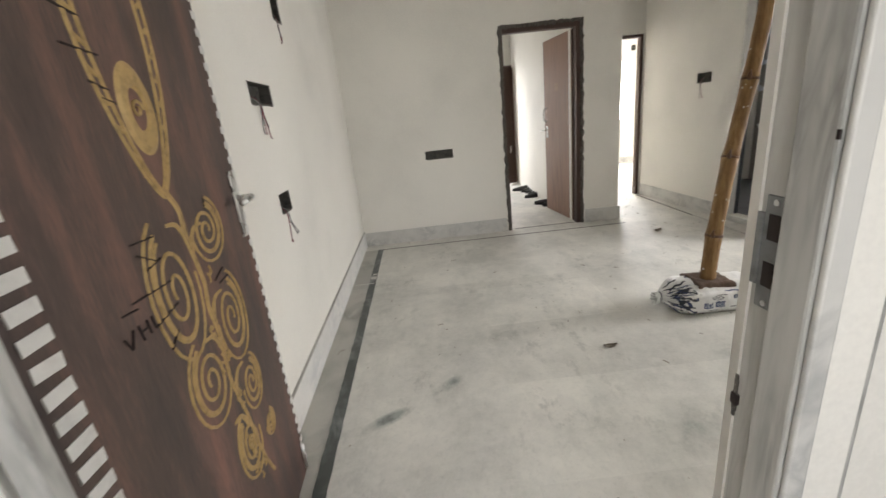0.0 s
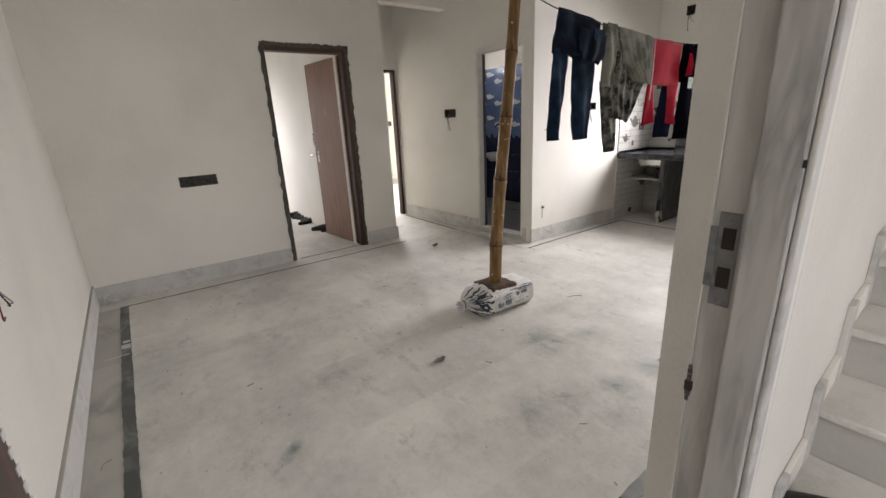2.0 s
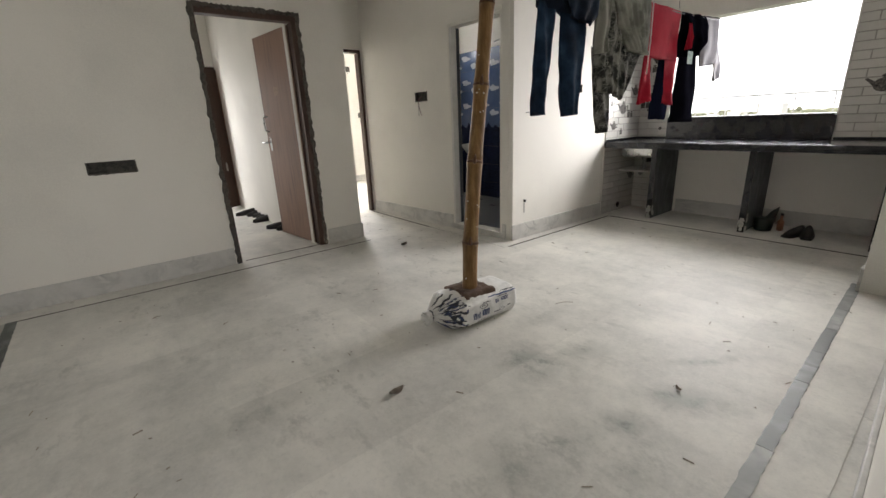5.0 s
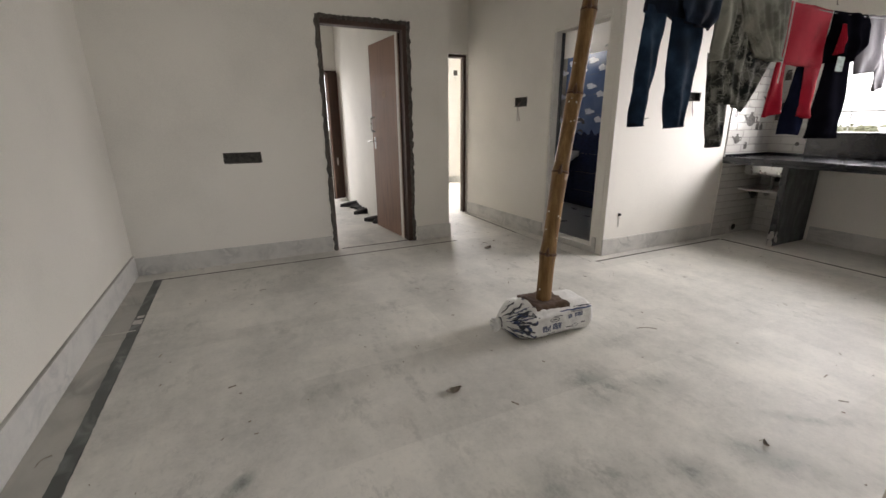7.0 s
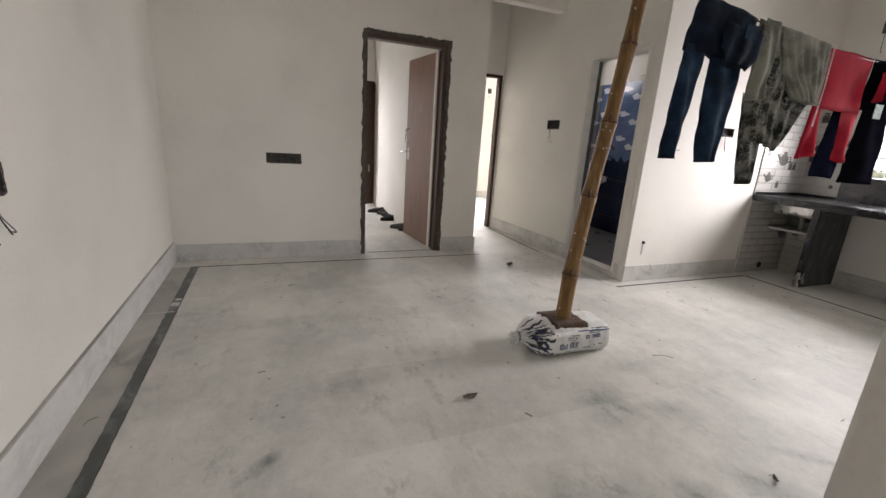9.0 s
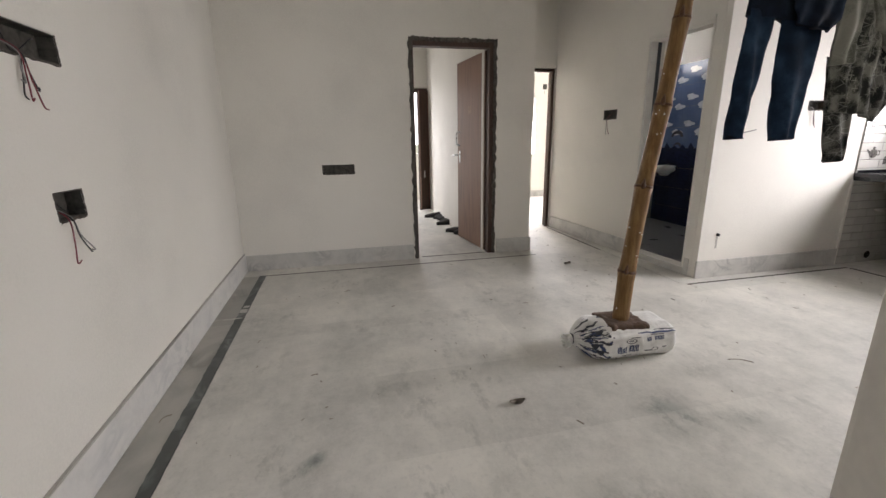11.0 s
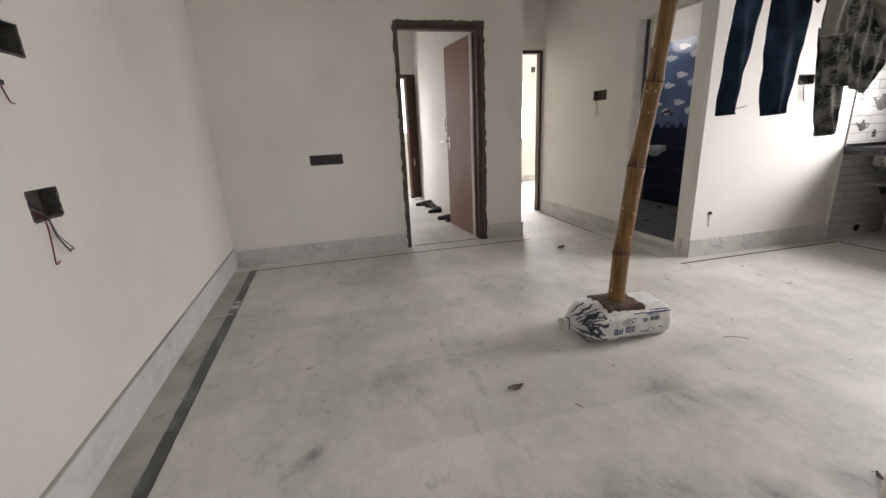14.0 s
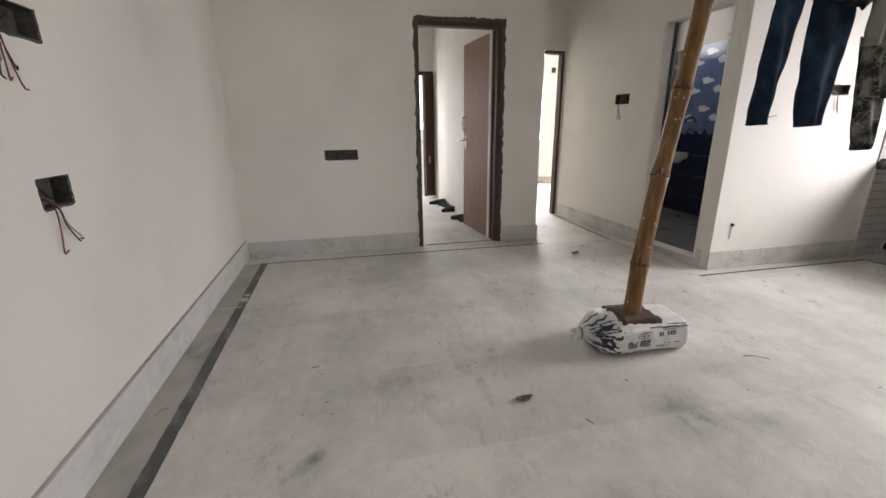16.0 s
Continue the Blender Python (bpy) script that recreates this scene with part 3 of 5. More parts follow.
# Two stiles in paler brown: light on the leaf's edges put into colour.
boxed("stile", (0.227, 0.25, 0.0185, 0.022, 0.02, 1.98), TEAK, bl, "door edge, lit side painted in paler brown")
boxed("stile", (0.0, 0.03, 0.0185, 0.022, 0.02, 1.98), TEAK, bl, "door edge, lit side painted in paler brown")

# back room frame at the end of the passage
DM = wall_frame((0, 6.0), (1, 6.0))
door_frame("back_room_door_frame", DM, 2.64, 3.348, 2.078, "dark brown wooden frame at the end of the passage", member=0.036, seed=8, rough=False)

# bathroom opening: plain grey frame
bf = thing("bathroom_frame", wall_frame(P0, P1), "pale grey steel frame of the bathroom opening", "door frame")
bf["kind"] = "structure"
boxed("jamb", (1.62, 1.645, -0.006, 0.105, 0.058, 2.065), shader("grey_frame_paint", (0.68, 0.67, 0.64), rough=0.6), bf, bevel=0.003)
boxed("jamb", (2.282, 2.305, -0.003, 0.105, 0.058, 2.065), PAINT, bf, bevel=0.003)
boxed("head", (1.62, 2.305, -0.003, 0.105, 2.065, 2.09), PAINT, bf, bevel=0.003)
boxed("casing", (1.566, 1.618, -0.009, 0.0, 0.156, 2.127), PAINT, bf, "raised plaster casing", bevel=0.003)
boxed("casing", (1.566, 2.305, -0.009, 0.0, 2.092, 2.127), PAINT, bf, "raised plaster casing", bevel=0.003)
boxed("door_edge", (1.646, 1.654, 0.07, 0.105, 0.06, 2.06), shader("dark_plastic_door", (0.06, 0.065, 0.075), rough=0.4), bf, "dark plastic door folded into the bathroom")


# ---- entrance: carved leaf and stone jamb ----
def spiral(cu, cv, r, turns, start, hand):
    pts = []
    n = int(turns * 16)
    for i in range(n + 1):
        t = i / n
        a = start + hand * turns * 2 * math.pi * t
        rr = r * (1 - 0.88 * t)
        pts.append((cu + rr * math.cos(a), 0.0, cv + rr * math.sin(a)))
    return pts


def flat_line(bm, pts, width, y0=-0.0035, taper=0.0):
    """A raised flat band along points in the plane of a door's face, slightly domed."""
    ps = [Vector(p) for p in pts]
    rows = []
    for i, p in enumerate(ps):
        d = (ps[min(i + 1, len(ps) - 1)] - ps[max(i - 1, 0)]).normalized()
        s = Vector((d.z, 0, -d.x))
        w = width * (1 - taper * i / len(ps)) / 2
        rows.append([bm.verts.new(p - s * w), bm.verts.new(p - s * w * 0.6 + Vector((0, y0, 0))), bm.verts.new(p + s * w * 0.6 + Vector((0, y0, 0))), bm.verts.new(p + s * w)])
    for a, b in zip(rows, rows[1:]):
        for k in range(3):
            bm.faces.new((a[k], a[k + 1], b[k + 1], b[k]))


LW = 0.93
ed = thing("entrance_door", pose(-0.182, 0.715, 0.012, 0, 0, 92.5), "dark carved teak entrance door with gold scrolls, standing open", "door")
boxed("panel", (0.0, LW, 0.0, 0.036, 0, 2.08), DARKTEAK, ed, bevel=0.002)
rnd = random.Random(11)
CU = 0.51
for hand, name in ((-1, "scroll_band"), (1, "scroll_band")):
    for grow in (0.0, 0.032):
        bm = bmesh.new()
        pts = []
        for i in range(41):
            t = i / 40
            v = 1.235 - grow * 0.4 + (0.80 + grow) * t
            w = (0.105 + grow * 0.9) * math.sin(math.pi * min(1, t * 1.02)) ** 0.72
            pts.append((CU + hand * w, 0, v))
        flat_line(bm, pts, 0.011)
        part(name, bm, GOLD, ed, "raised gold band")
    for i in range(1, 15):
        t = i / 15
        v, w = 1.22 + 0.81 * t, 0.118 * math.sin(math.pi * t) ** 0.72
        bm = bmesh.new()
        flat_line(bm, [(CU + hand * (w - 0.008), 0, v - 0.008), (CU + hand * (w + 0.014), 0, v + 0.008)], 0.010)
        part("bead", bm, GOLD, ed)
bm = bmesh.new()
for k in range(32):
    a, b = 2 * math.pi * k / 32, 2 * math.pi * (k + 1) / 32
    ring = lambda q, r, y: bm.verts.new((CU + r * 0.62 * math.cos(q), y, 1.42 + r * math.sin(q)))
    for r0, r1, y0, y1 in ((0.10, 0.085, 0.0, -0.006), (0.085, 0.052, -0.006, -0.006), (0.052, 0.045, -0.006, 0.0)):
        bm.faces.new((ring(a, r0, y0), ring(b, r0, y0), ring(b, r1, y1), ring(a, r1, y1)))
part("medallion", bm, GOLD, ed, "gold drop-shaped medallion")
bm = bmesh.new()
flat_line(bm, spiral(CU, 1.42, 0.022, 1.3, 0, 1), 0.008)
part("medallion_scroll", bm, GOLD, ed)
SCROLLS = ((0.430, 1.005, 0.068, 0.138, -1), (0.640, 1.105, 0.062, 0.070, 1), (0.643, 0.836, 0.064, 0.108, 1), (0.452, 0.742, 0.068, 0.098, -1), (0.650, 0.603, 0.047, 0.072, 1), (0.545, 0.452, 0.052, 0.086, -1), (0.697, 0.41, 0.026, 0.036, 1))
for cu, cv, ru, rv, hand in SCROLLS:
    for big, small, turns, width in ((1.12, 0.16, 2.3, 0.012), (1.34, 1.22, 0.72, 0.010), (0.98, 0.80, 0.62, 0.009)):
        bm = bmesh.new()
        curl, n_ = [], int(turns * 22)
        for i in range(n_ + 1):
            t = i / n_
            q = math.pi * 0.40 - hand * 2 * math.pi * turns * t if hand > 0 else math.pi * 0.60 + 2 * math.pi * turns * t
            rr = big + (small - big) * t ** 0.9
            curl.append((cu + 0.016 + ru * 1.12 * rr * math.cos(q), 0.0, cv + rv * rr * math.sin(q)))
        flat_line(bm, curl, width, taper=0.3)
        part("scroll", bm, GOLD, ed, "gold painted scroll")
STEM = [(0.51, 0, 1.245), (0.548, 0, 1.184), (0.547, 0, 1.109), (0.558, 0, 1.04), (0.566, 0, 0.98), (0.553, 0, 0.913), (0.562, 0, 0.849), (0.561, 0, 0.78), (0.554, 0, 0.697), (0.568, 0, 0.617), (0.587, 0, 0.535), (0.60, 0, 0.436), (0.625, 0, 0.33), (0.655, 0, 0.26)]
bm = bmesh.new()
flat_line(bm, bent(STEM, 6), 0.020, taper=0.4)
part("stem", bm, GOLD, ed, "gold painted stem")
for u, v, hand in ((0.547, 1.13, -1), (0.556, 1.10, 1), (0.562, 0.90, 1), (0.561, 0.815, -1), (0.565, 0.66, 1), (0.58, 0.54, -1)):
    bm = bmesh.new()
    flat_line(bm, bent([(u, 0, v - 0.03), (u + hand * 0.012, 0, v), (u + hand * 0.035, 0, v + 0.025), (u + hand * 0.075, 0, v + 0.03)], 4), 0.022, taper=0.7)
    part("branch", bm, GOLD, ed, "gold painted branch")
for i in range(30):
    v = rnd.uniform(0.3, 1.0)
    u = 0.565 + rnd.uniform(-0.03, 0.035)
    bm = bmesh.new()
    a = rnd.uniform(0, 6.28)
    flat_line(bm, [(u, 0, v), (u + 0.010 * math.cos(a), 0, v + 0.012 * math.sin(a)), (u + 0.016 * math.cos(a + 0.8), 0, v + 0.022 * math.sin(a + 0.8)), (u + 0.012 * math.cos(a + 1.6), 0, v + 0.03 * math.sin(a + 1.6))], 0.008, taper=0.4)
    part("leaflet", bm, GOLD, ed)
for u0, v0, u1, v1 in ((0.338, 1.153, 0.417, 1.151), (0.345, 1.13, 0.40, 1.10), (0.36, 1.09, 0.42, 1.10), (0.288, 1.045, 0.43, 1.041), (0.25, 1.035, 0.30, 1.03), (0.238, 0.994, 0.252, 0.965), (0.252, 0.965, 0.268, 1.0), (0.285, 1.0, 0.29, 0.965), (0.288, 0.984, 0.312, 0.984), (0.312, 1.0, 0.316, 0.968), (0.33, 1.0, 0.334, 0.97), (0.334, 0.97, 0.43, 0.985), (0.36, 0.90, 0.40, 0.93), (0.62, 0.965, 0.68, 0.985), (0.64, 0.95, 0.70, 0.955),
                       (0.33, 1.60, 0.41, 1.585), (0.34, 1.53, 0.43, 1.52), (0.38, 1.47, 0.43, 1.455), (0.40, 1.44, 0.44, 1.43), (0.35, 1.68, 0.44, 1.66)):
    bm = bmesh.new()
    flat_line(bm, [(u0, 0, v0), (u1, 0, v1)], 0.0036, y0=-0.0045)
    part("pen_mark", bm, CARVED, ed, "dark pen mark")
tooth = mesh_of("edge_tooth", (lambda b: (box(b, -0.012, 0.012, -0.002, 0.0, -0.011, 0.011), b)[1])(bmesh.new()), TOOTH)
wide = mesh_of("edge_tooth_wide", (lambda b: (box(b, -0.029, 0.029, -0.002, 0.0, -0.013, 0.013), b)[1])(bmesh.new()), TOOTH)
for k in range(43):
    for u, me in ((LW - 0.006, tooth), (0.082, wide)):
        t = new("edge_tooth", me)
        t.parent = ed
        t.matrix_basis = pose(u, 0, 0.05 + k * 0.047, 0, rnd.uniform(-4, 4), 0)
elp = boxed("lock_plate", (LW - 0.055, LW - 0.02, -0.008, 0.0, 1.02, 1.24), STEEL, ed, "steel lock plate", bevel=0.003)
tube("lever", [(LW - 0.038, -0.005, 1.15), (LW - 0.038, -0.05, 1.15), (LW - 0.042, -0.056, 1.15), (LW - 0.13, -0.055, 1.145)], 0.010, STEEL, elp, "steel lever handle")
tube("tower_bolt", [(LW - 0.03, -0.006, 0.02), (LW - 0.03, -0.006, 0.14)], 0.007, STEEL, ed, "steel bolt at the foot")
for z in (0.25, 1.05, 1.85):
    tube("hinge", [(-0.008, 0.03, z - 0.06), (-0.008, 0.03, z + 0.06)], 0.009, STEEL, ed, "steel hinge")

jm = thing("entrance_jamb", pose(0.0115, -0.002, 0), "worn grey marble door jamb with a steel strike plate", "door jamb")
jm["kind"] = "structure"


def upright_prism(plan, z0, z1):
    """An upright block over a closed plan of (x, y)."""
    bm = bmesh.new()
    f = bm.faces.new([bm.verts.new((x, y, z0)) for x, y in plan])
    g = bmesh.ops.extrude_face_region(bm, geom=[f])
    bmesh.ops.translate(bm, verts=[v for v in g["geom"] if isinstance(v, bmesh.types.BMVert)], vec=(0, 0, z1 - z0))
    return bm


reveal = upright_prism([(0.839, 0.7455), (0.930, 0.7455), (0.930, 0.812), (0.888, 0.819), (0.883, 0.818), (0.880, 0.814)], 0, 2.12)
part("plaster_reveal", reveal, PAINT, jm, "grey plaster splayed to the room")
boxed("rebate_slab", (0.842, 0.925, 0.697, 0.745, 0, 2.12), JAMB, jm, bevel=0.002)
boxed("stop_slab", (0.827, 0.925, 0.641, 0.697, 0, 2.12), JAMB, jm, bevel=0.004)
boxed("outer_lip", (0.831, 0.858, 0.631, 0.6405, 0, 2.12), SKIRT, jm, "pale plaster lip", bevel=0.003)
boxed("outer_plaster", (0.858, 0.918, 0.640, 0.6545, 0, 2.12), PAINT, jm, "pale plaster edge", bevel=0.003)
DULLSTEEL = shader("dull_steel", (0.20, 0.205, 0.205), rough=0.5, metal=0.3, scale=30, spread=0.4, bump=0.2)
sp = boxed("strike_plate", (0.8395, 0.8425, 0.7040, 0.7345, 1.058, 1.212), DULLSTEEL, jm, "scratched steel strike plate", bevel=0.001)
boxed("strike_lip", (0.8375, 0.8420, 0.7345, 0.745, 1.088, 1.188), DULLSTEEL, sp, "bent steel lip of the strike plate", bevel=0.001)
for z in (1.090, 1.154):
    boxed("strike_slot", (0.8385, 0.8405, 0.7085, 0.7265, z, z + 0.034), CARVED, sp, "dark lock slot")
for z in (1.066, 1.204):
    part("screw", tube_bm([(0.8395, 0.718, z), (0.838, 0.718, z)], 0.0042, 10), STEEL, sp, "countersunk screw")
boxed("latch_hole", (0.8365, 0.85, 0.738, 0.750, 0.884, 0.902), CARVED, jm, "dark chipped bolt hole")
chips = bmesh.new()
rr = random.Random(14)
for k in range(7):
    z = 0.862 + 0.011 * k
    w = rr.uniform(0.002, 0.006)
    box(chips, 0.8385, 0.8402, 0.744 - w, 0.746 + w * 0.6, z, z + rr.uniform(0.006, 0.011))
part("chipped_edge", chips, MORTAR, jm, "broken plaster round the bolt hole")
boxed("latch_mark", (0.8255, 0.8275, 0.639, 0.643, 1.286, 1.296), CARVED, jm, "dark chip in the outer arris")
jl = thing("entrance_jamb", pose(0, 0, 0), "worn grey marble door jamb on the hinge side", "door jamb")
jl["kind"] = "structure"
boxed("stop_slab", (-0.168, -0.127, 0.676, 0.706, 0, 2.12), JAMB, jl, bevel=0.003)
boxed("dark_gap", (-0.180, -0.168, 0.688, 0.704, 0, 1.06), CARVED, jl, "dark open joint beside the slab")
boxed("joint_fill", (-0.180, -0.168, 0.680, 0.704, 1.06, 2.12), PAINT, jl)
boxed("outer_plaster", (-0.30, -0.180, 0.672, 0.700, 0, 2.12), PAINT, jl, "pale plaster beside the slab", bevel=0.003)

# ---- stair beside the entrance ----
# local x runs up the flight along the wall, y into the wall
RISE, RUN = 0.168, 0.257
bm = bmesh.new()
for i in range(14):
    box(bm, RUN * i, RUN * i + (RUN if i < 13 else 1.0), -1.13, -0.001, 0.0 if i < 2 else RISE * (i - 1), RISE * (i + 1) - 0.02)
stair = tagged(part("staircase", bm, STAIR), "pale stone stair rising beside the entrance wall", kind="structure")
stair.matrix_basis = pose(1.094, 0.665, 0, 0, 0, 2.62)
# Lit tops of the steps, brightened by their paler colour.
treadmesh = mesh_of("tread", (lambda b: (box(b, -0.02, RUN, -1.13, -0.001, -0.02, 0.006, bevel=0.006), b)[1])(bmesh.new()), LITTREAD)
skirtmesh = mesh_of("stair_skirting", (lambda b: (box(b, 0.0, RUN - 0.073, -0.015, -0.0005, 0.006, 0.10, bevel=0.003), b)[1])(bmesh.new()), PAINT)
risermesh = mesh_of("riser_skirting", (lambda b: (box(b, -0.073, 0.0, -0.018, -0.0005, -RISE + 0.006, 0.10, bevel=0.003), b)[1])(bmesh.new()), SKIRT)
for i in range(14):
    for me in (treadmesh, skirtmesh, risermesh):
        o = new(me.name, me)
        o.parent = stair
        o.matrix_basis = pose(RUN * i, 0, RISE * (i + 1))


# ---- kitchen ----
ct = thing("kitchen_counter", pose(0, 0, 0), "long black granite kitchen counter on slab legs", "counter")
boxed("slab", (5.10, 5.848, 0.98, 3.564, 0.822, 0.862), GRANITE, ct, "dusty black granite top", bevel=0.004)
boxed("front_edge", (5.104, 5.14, 0.98, 3.56, 0.795, 0.822), GRANITE, ct, bevel=0.003)
for y in (3.06, 2.14, 1.2):
    leg = boxed("leg", (5.297, 5.846, y - 0.022, y + 0.022, 0.0, 0.822), LEGSTONE, ct, "black granite leg slab dusted with cement", bevel=0.003)
    boxed("front_strip", (5.28, 5.297, y - 0.028, y + 0.028, 0.0, 0.82), GRANITE, leg, bevel=0.002)
    bm = bmesh.new()
    r = random.Random(int(y * 100))
    for k in range(16):
        w, zz = r.uniform(0.008, 0.03), r.uniform(0.0, 0.2) * r.random() ** 0.5
        yy, xx = y + r.choice((-0.031, 0.024)) + r.uniform(0, 0.006), r.uniform(5.28, 5.34)
        box(bm, xx, xx + w, yy, yy + 0.006, zz, zz + r.uniform(0.01, 0.05))
    for k in range(7):
        zz = r.uniform(0, 0.13)
        box(bm, 5.273, 5.281, y - 0.028 + r.uniform(0, 0.02), y + 0.028 - r.uniform(0, 0.02), zz, zz + r.uniform(0.015, 0.045))
    tagged(part("cement_splash", bm, CHIP, leg, "white cement splashes"), kind="stuff")
boxed("upstand", (5.826, 5.848, 1.70, 3.205, 0.862, 1.085), GRANITE, ct, "black granite splash board below the window", bevel=0.003)
boxed("window_board", (5.80, 6.01, 1.715, 3.195, 1.082, 1.102), GRANITE, ct, "black granite window board", bevel=0.003)
boxed("corner_strip", (5.828, 5.848, 3.21, 3.56, 0.862, 0.885), GRANITE, ct)
boxed("corner_strip", (5.12, 5.82, 3.545, 3.563, 0.862, 0.885), GRANITE, ct)
boxed("corner_strip", (5.828, 5.848, 1.0, 1.695, 0.862, 0.885), GRANITE, ct)

sk = thing("sink", pose(5.58, 3.31, 0.822), "dull steel sink bowl hanging under the counter", "sink")
bm = bmesh.new()
box(bm, -0.2, 0.2, -0.19, 0.19, -0.15, -0.002, bevel=0.03)
part("bowl", bm, STEEL, sk, smooth=False)
tube("waste_pipe", bent([(0, 0, -0.15), (0, 0, -0.30), (0.06, 0.06, -0.36), (0.2, 0.14, -0.38)], 5), 0.022, WIREGREY, sk, "grey plastic waste pipe")
tagged(boxed("under_shelf", (5.42, 5.83, 3.085, 3.545, 0.50, 0.52), SKIRT, bevel=0.003), "thin pale stone shelf below the sink", "shelf")

# wall tiles in a brick bond, with grey teapot prints
TL, TH = 0.25, 0.075
tile_meshes = {}


def tile_mesh(w, h):
    key = (round(w, 3), round(h, 3))
    if key not in tile_meshes:
        b = bmesh.new()
        x0, x1, z0, z1, e = 0.0015, w - 0.0015, 0.0015, h - 0.0015, 0.003
        lo = [b.verts.new(p) for p in ((x0, 0, z0), (x1, 0, z0), (x1, 0, z1), (x0, 0, z1))]
        hi = [b.verts.new(p) for p in ((x0 + e, -0.007, z0 + e), (x1 - e, -0.007, z0 + e), (x1 - e, -0.007, z1 - e), (x0 + e, -0.007, z1 - e))]
        for k in range(4):
            b.faces.new((lo[k], lo[(k + 1) % 4], hi[(k + 1) % 4], hi[k]))
        b.faces.new(hi)
        tile_meshes[key] = mesh_of("tile", b, TILE)
    return tile_meshes[key]


def tiling(name, p0, p1, u0, u1, z0, z1):
    backing = boxed(name, (u0, u1, -0.004, 0.0, z0, z1), GROUT)
    backing.matrix_basis = wall_frame(p0, p1)
    tagged(backing, "white glazed brick-bond wall tiles", kind="structure")
    row, z = 0, z0
    while z < z1 - 0.01:
        h = min(TH, z1 - z)
        u = u0 - (TL / 2 if row % 2 else 0)
        while u < u1 - 0.005:
            a, b = max(u, u0), min(u + TL, u1)
            if b - a > 0.01:
                o = new("tile", tile_mesh(b - a, h))
                o.parent = backing
                o.matrix_basis = pose(a, -0.004, z)
            u += TL
        z, row = z + h, row + 1
    return backing


tk = tiling("tiled_wall_north", K0, K1, 1.566, 2.30, 0.0, 1.95)
te = tiling("tiled_wall_east", E0, E1, 0.0, 0.36, 0.0, 2.1)
ts = tiling("tiled_wall_window_side", E0, E1, 1.87, 2.75, 0.86, 2.1)


def flat_shape(name, outline, y, mat, parent, label=""):
    """A thin printed shape from a closed outline of (u, z)."""
    bm = bmesh.new()
    f = bm.faces.new([bm.verts.new((u, y, z)) for u, z in outline])
    r = bmesh.ops.extrude_face_region(bm, geom=[f])
    bmesh.ops.translate(bm, verts=[v for v in r["geom"] if isinstance(v, bmesh.types.BMVert)], vec=(0, -0.0008, 0))
    return part(name, bm, mat, parent, label)


def disc(u, z, ru, rz, n=14):
    return [(u + ru * math.cos(2 * math.pi * k / n), z + rz * math.sin(2 * math.pi * k / n)) for k in range(n)]


def teapot(parent, u, z, s):
    y = -0.0114
    flat_shape("teapot_print", disc(u, z, 0.055 * s, 0.045 * s), y, PRINT, parent, "grey printed teapot")
    flat_shape("teapot_print", disc(u, z + 0.055 * s, 0.022 * s, 0.012 * s), y, PRINT, parent)
    flat_shape("teapot_print", [(u - 0.05 * s, z - 0.01 * s), (u - 0.1 * s, z + 0.04 * s), (u - 0.085 * s, z + 0.045 * s), (u - 0.045 * s, z + 0.02 * s)], y, PRINT, parent)
    flat_shape("teapot_print", [(u + 0.05 * s, z + 0.03 * s), (u + 0.085 * s, z + 0.03 * s), (u + 0.085 * s, z - 0.02 * s), (u + 0.05 * s, z - 0.02 * s), (u + 0.055 * s, z - 0.01 * s), (u + 0.072 * s, z - 0.01 * s), (u + 0.072 * s, z + 0.02 * s), (u + 0.05 * s, z + 0.02 * s)], y, PRINT, parent)


for u, z, s in ((1.72, 1.03, 0.9), (1.90, 1.22, 1.3), (2.15, 1.42, 1.1), (2.2, 0.42, 1.0)):
    teapot(tk, u, z, s)
for u, z, s in ((0.10, 1.36, 1.0), (0.26, 1.42, 1.3), (0.2, 1.75, 1.1), (0.17, 0.64, 1.5)):
    teapot(te, u, z, s)
def jar(parent, u, z, w, h):
    y = -0.0114
    flat_shape("jar_print", [(u, z), (u + w, z), (u + w, z + h * 0.7), (u + w * 0.8, z + h * 0.8), (u + w * 0.2, z + h * 0.8), (u, z + h * 0.7)], y, PRINT, parent, "grey printed jar")
    flat_shape("jar_print", [(u + w * 0.1, z + h * 0.84), (u + w * 0.9, z + h * 0.84), (u + w * 0.9, z + h), (u + w * 0.1, z + h)], y, PRINT, parent)


for u, z, w, h in ((0.02, 1.22, 0.05, 0.09), (0.08, 1.22, 0.045, 0.075), (0.14, 1.22, 0.06, 0.10), (0.22, 1.225, 0.04, 0.06), (0.04, 1.62, 0.06, 0.10), (0.12, 1.62, 0.05, 0.08)):
    jar(te, u, z, w, h)
for u, z, w, h in ((1.86, 0.93, 0.05, 0.07), (2.0, 1.12, 0.06, 0.09), (2.07, 1.12, 0.05, 0.075), (1.62, 1.25, 0.05, 0.08)):
    jar(tk, u, z, w, h)
for u, z in ((0.28, 0.98), (0.12, 1.2)):
    flat_shape("flower_print", disc(u, z, 0.02, 0.02), -0.0114, PRINT, te)
for u, z, s in ((2.12, 1.32, 1.3), (2.3, 1.85, 1.2), (2.35, 1.08, 0.9)):
    teapot(ts, u, z, s)
edge = boxed("tile_edge", (1.548, 1.566, -0.013, 0.0, 0.0, 0.80), PAINT)
edge.matrix_basis = wall_frame(K0, K1)
tagged(edge, "white plaster edge beside the tiles", kind="structure")

dr = thing("drain_hole", wall_frame(K0, K1), "round dark drain hole in the tiles near the floor", "drain")
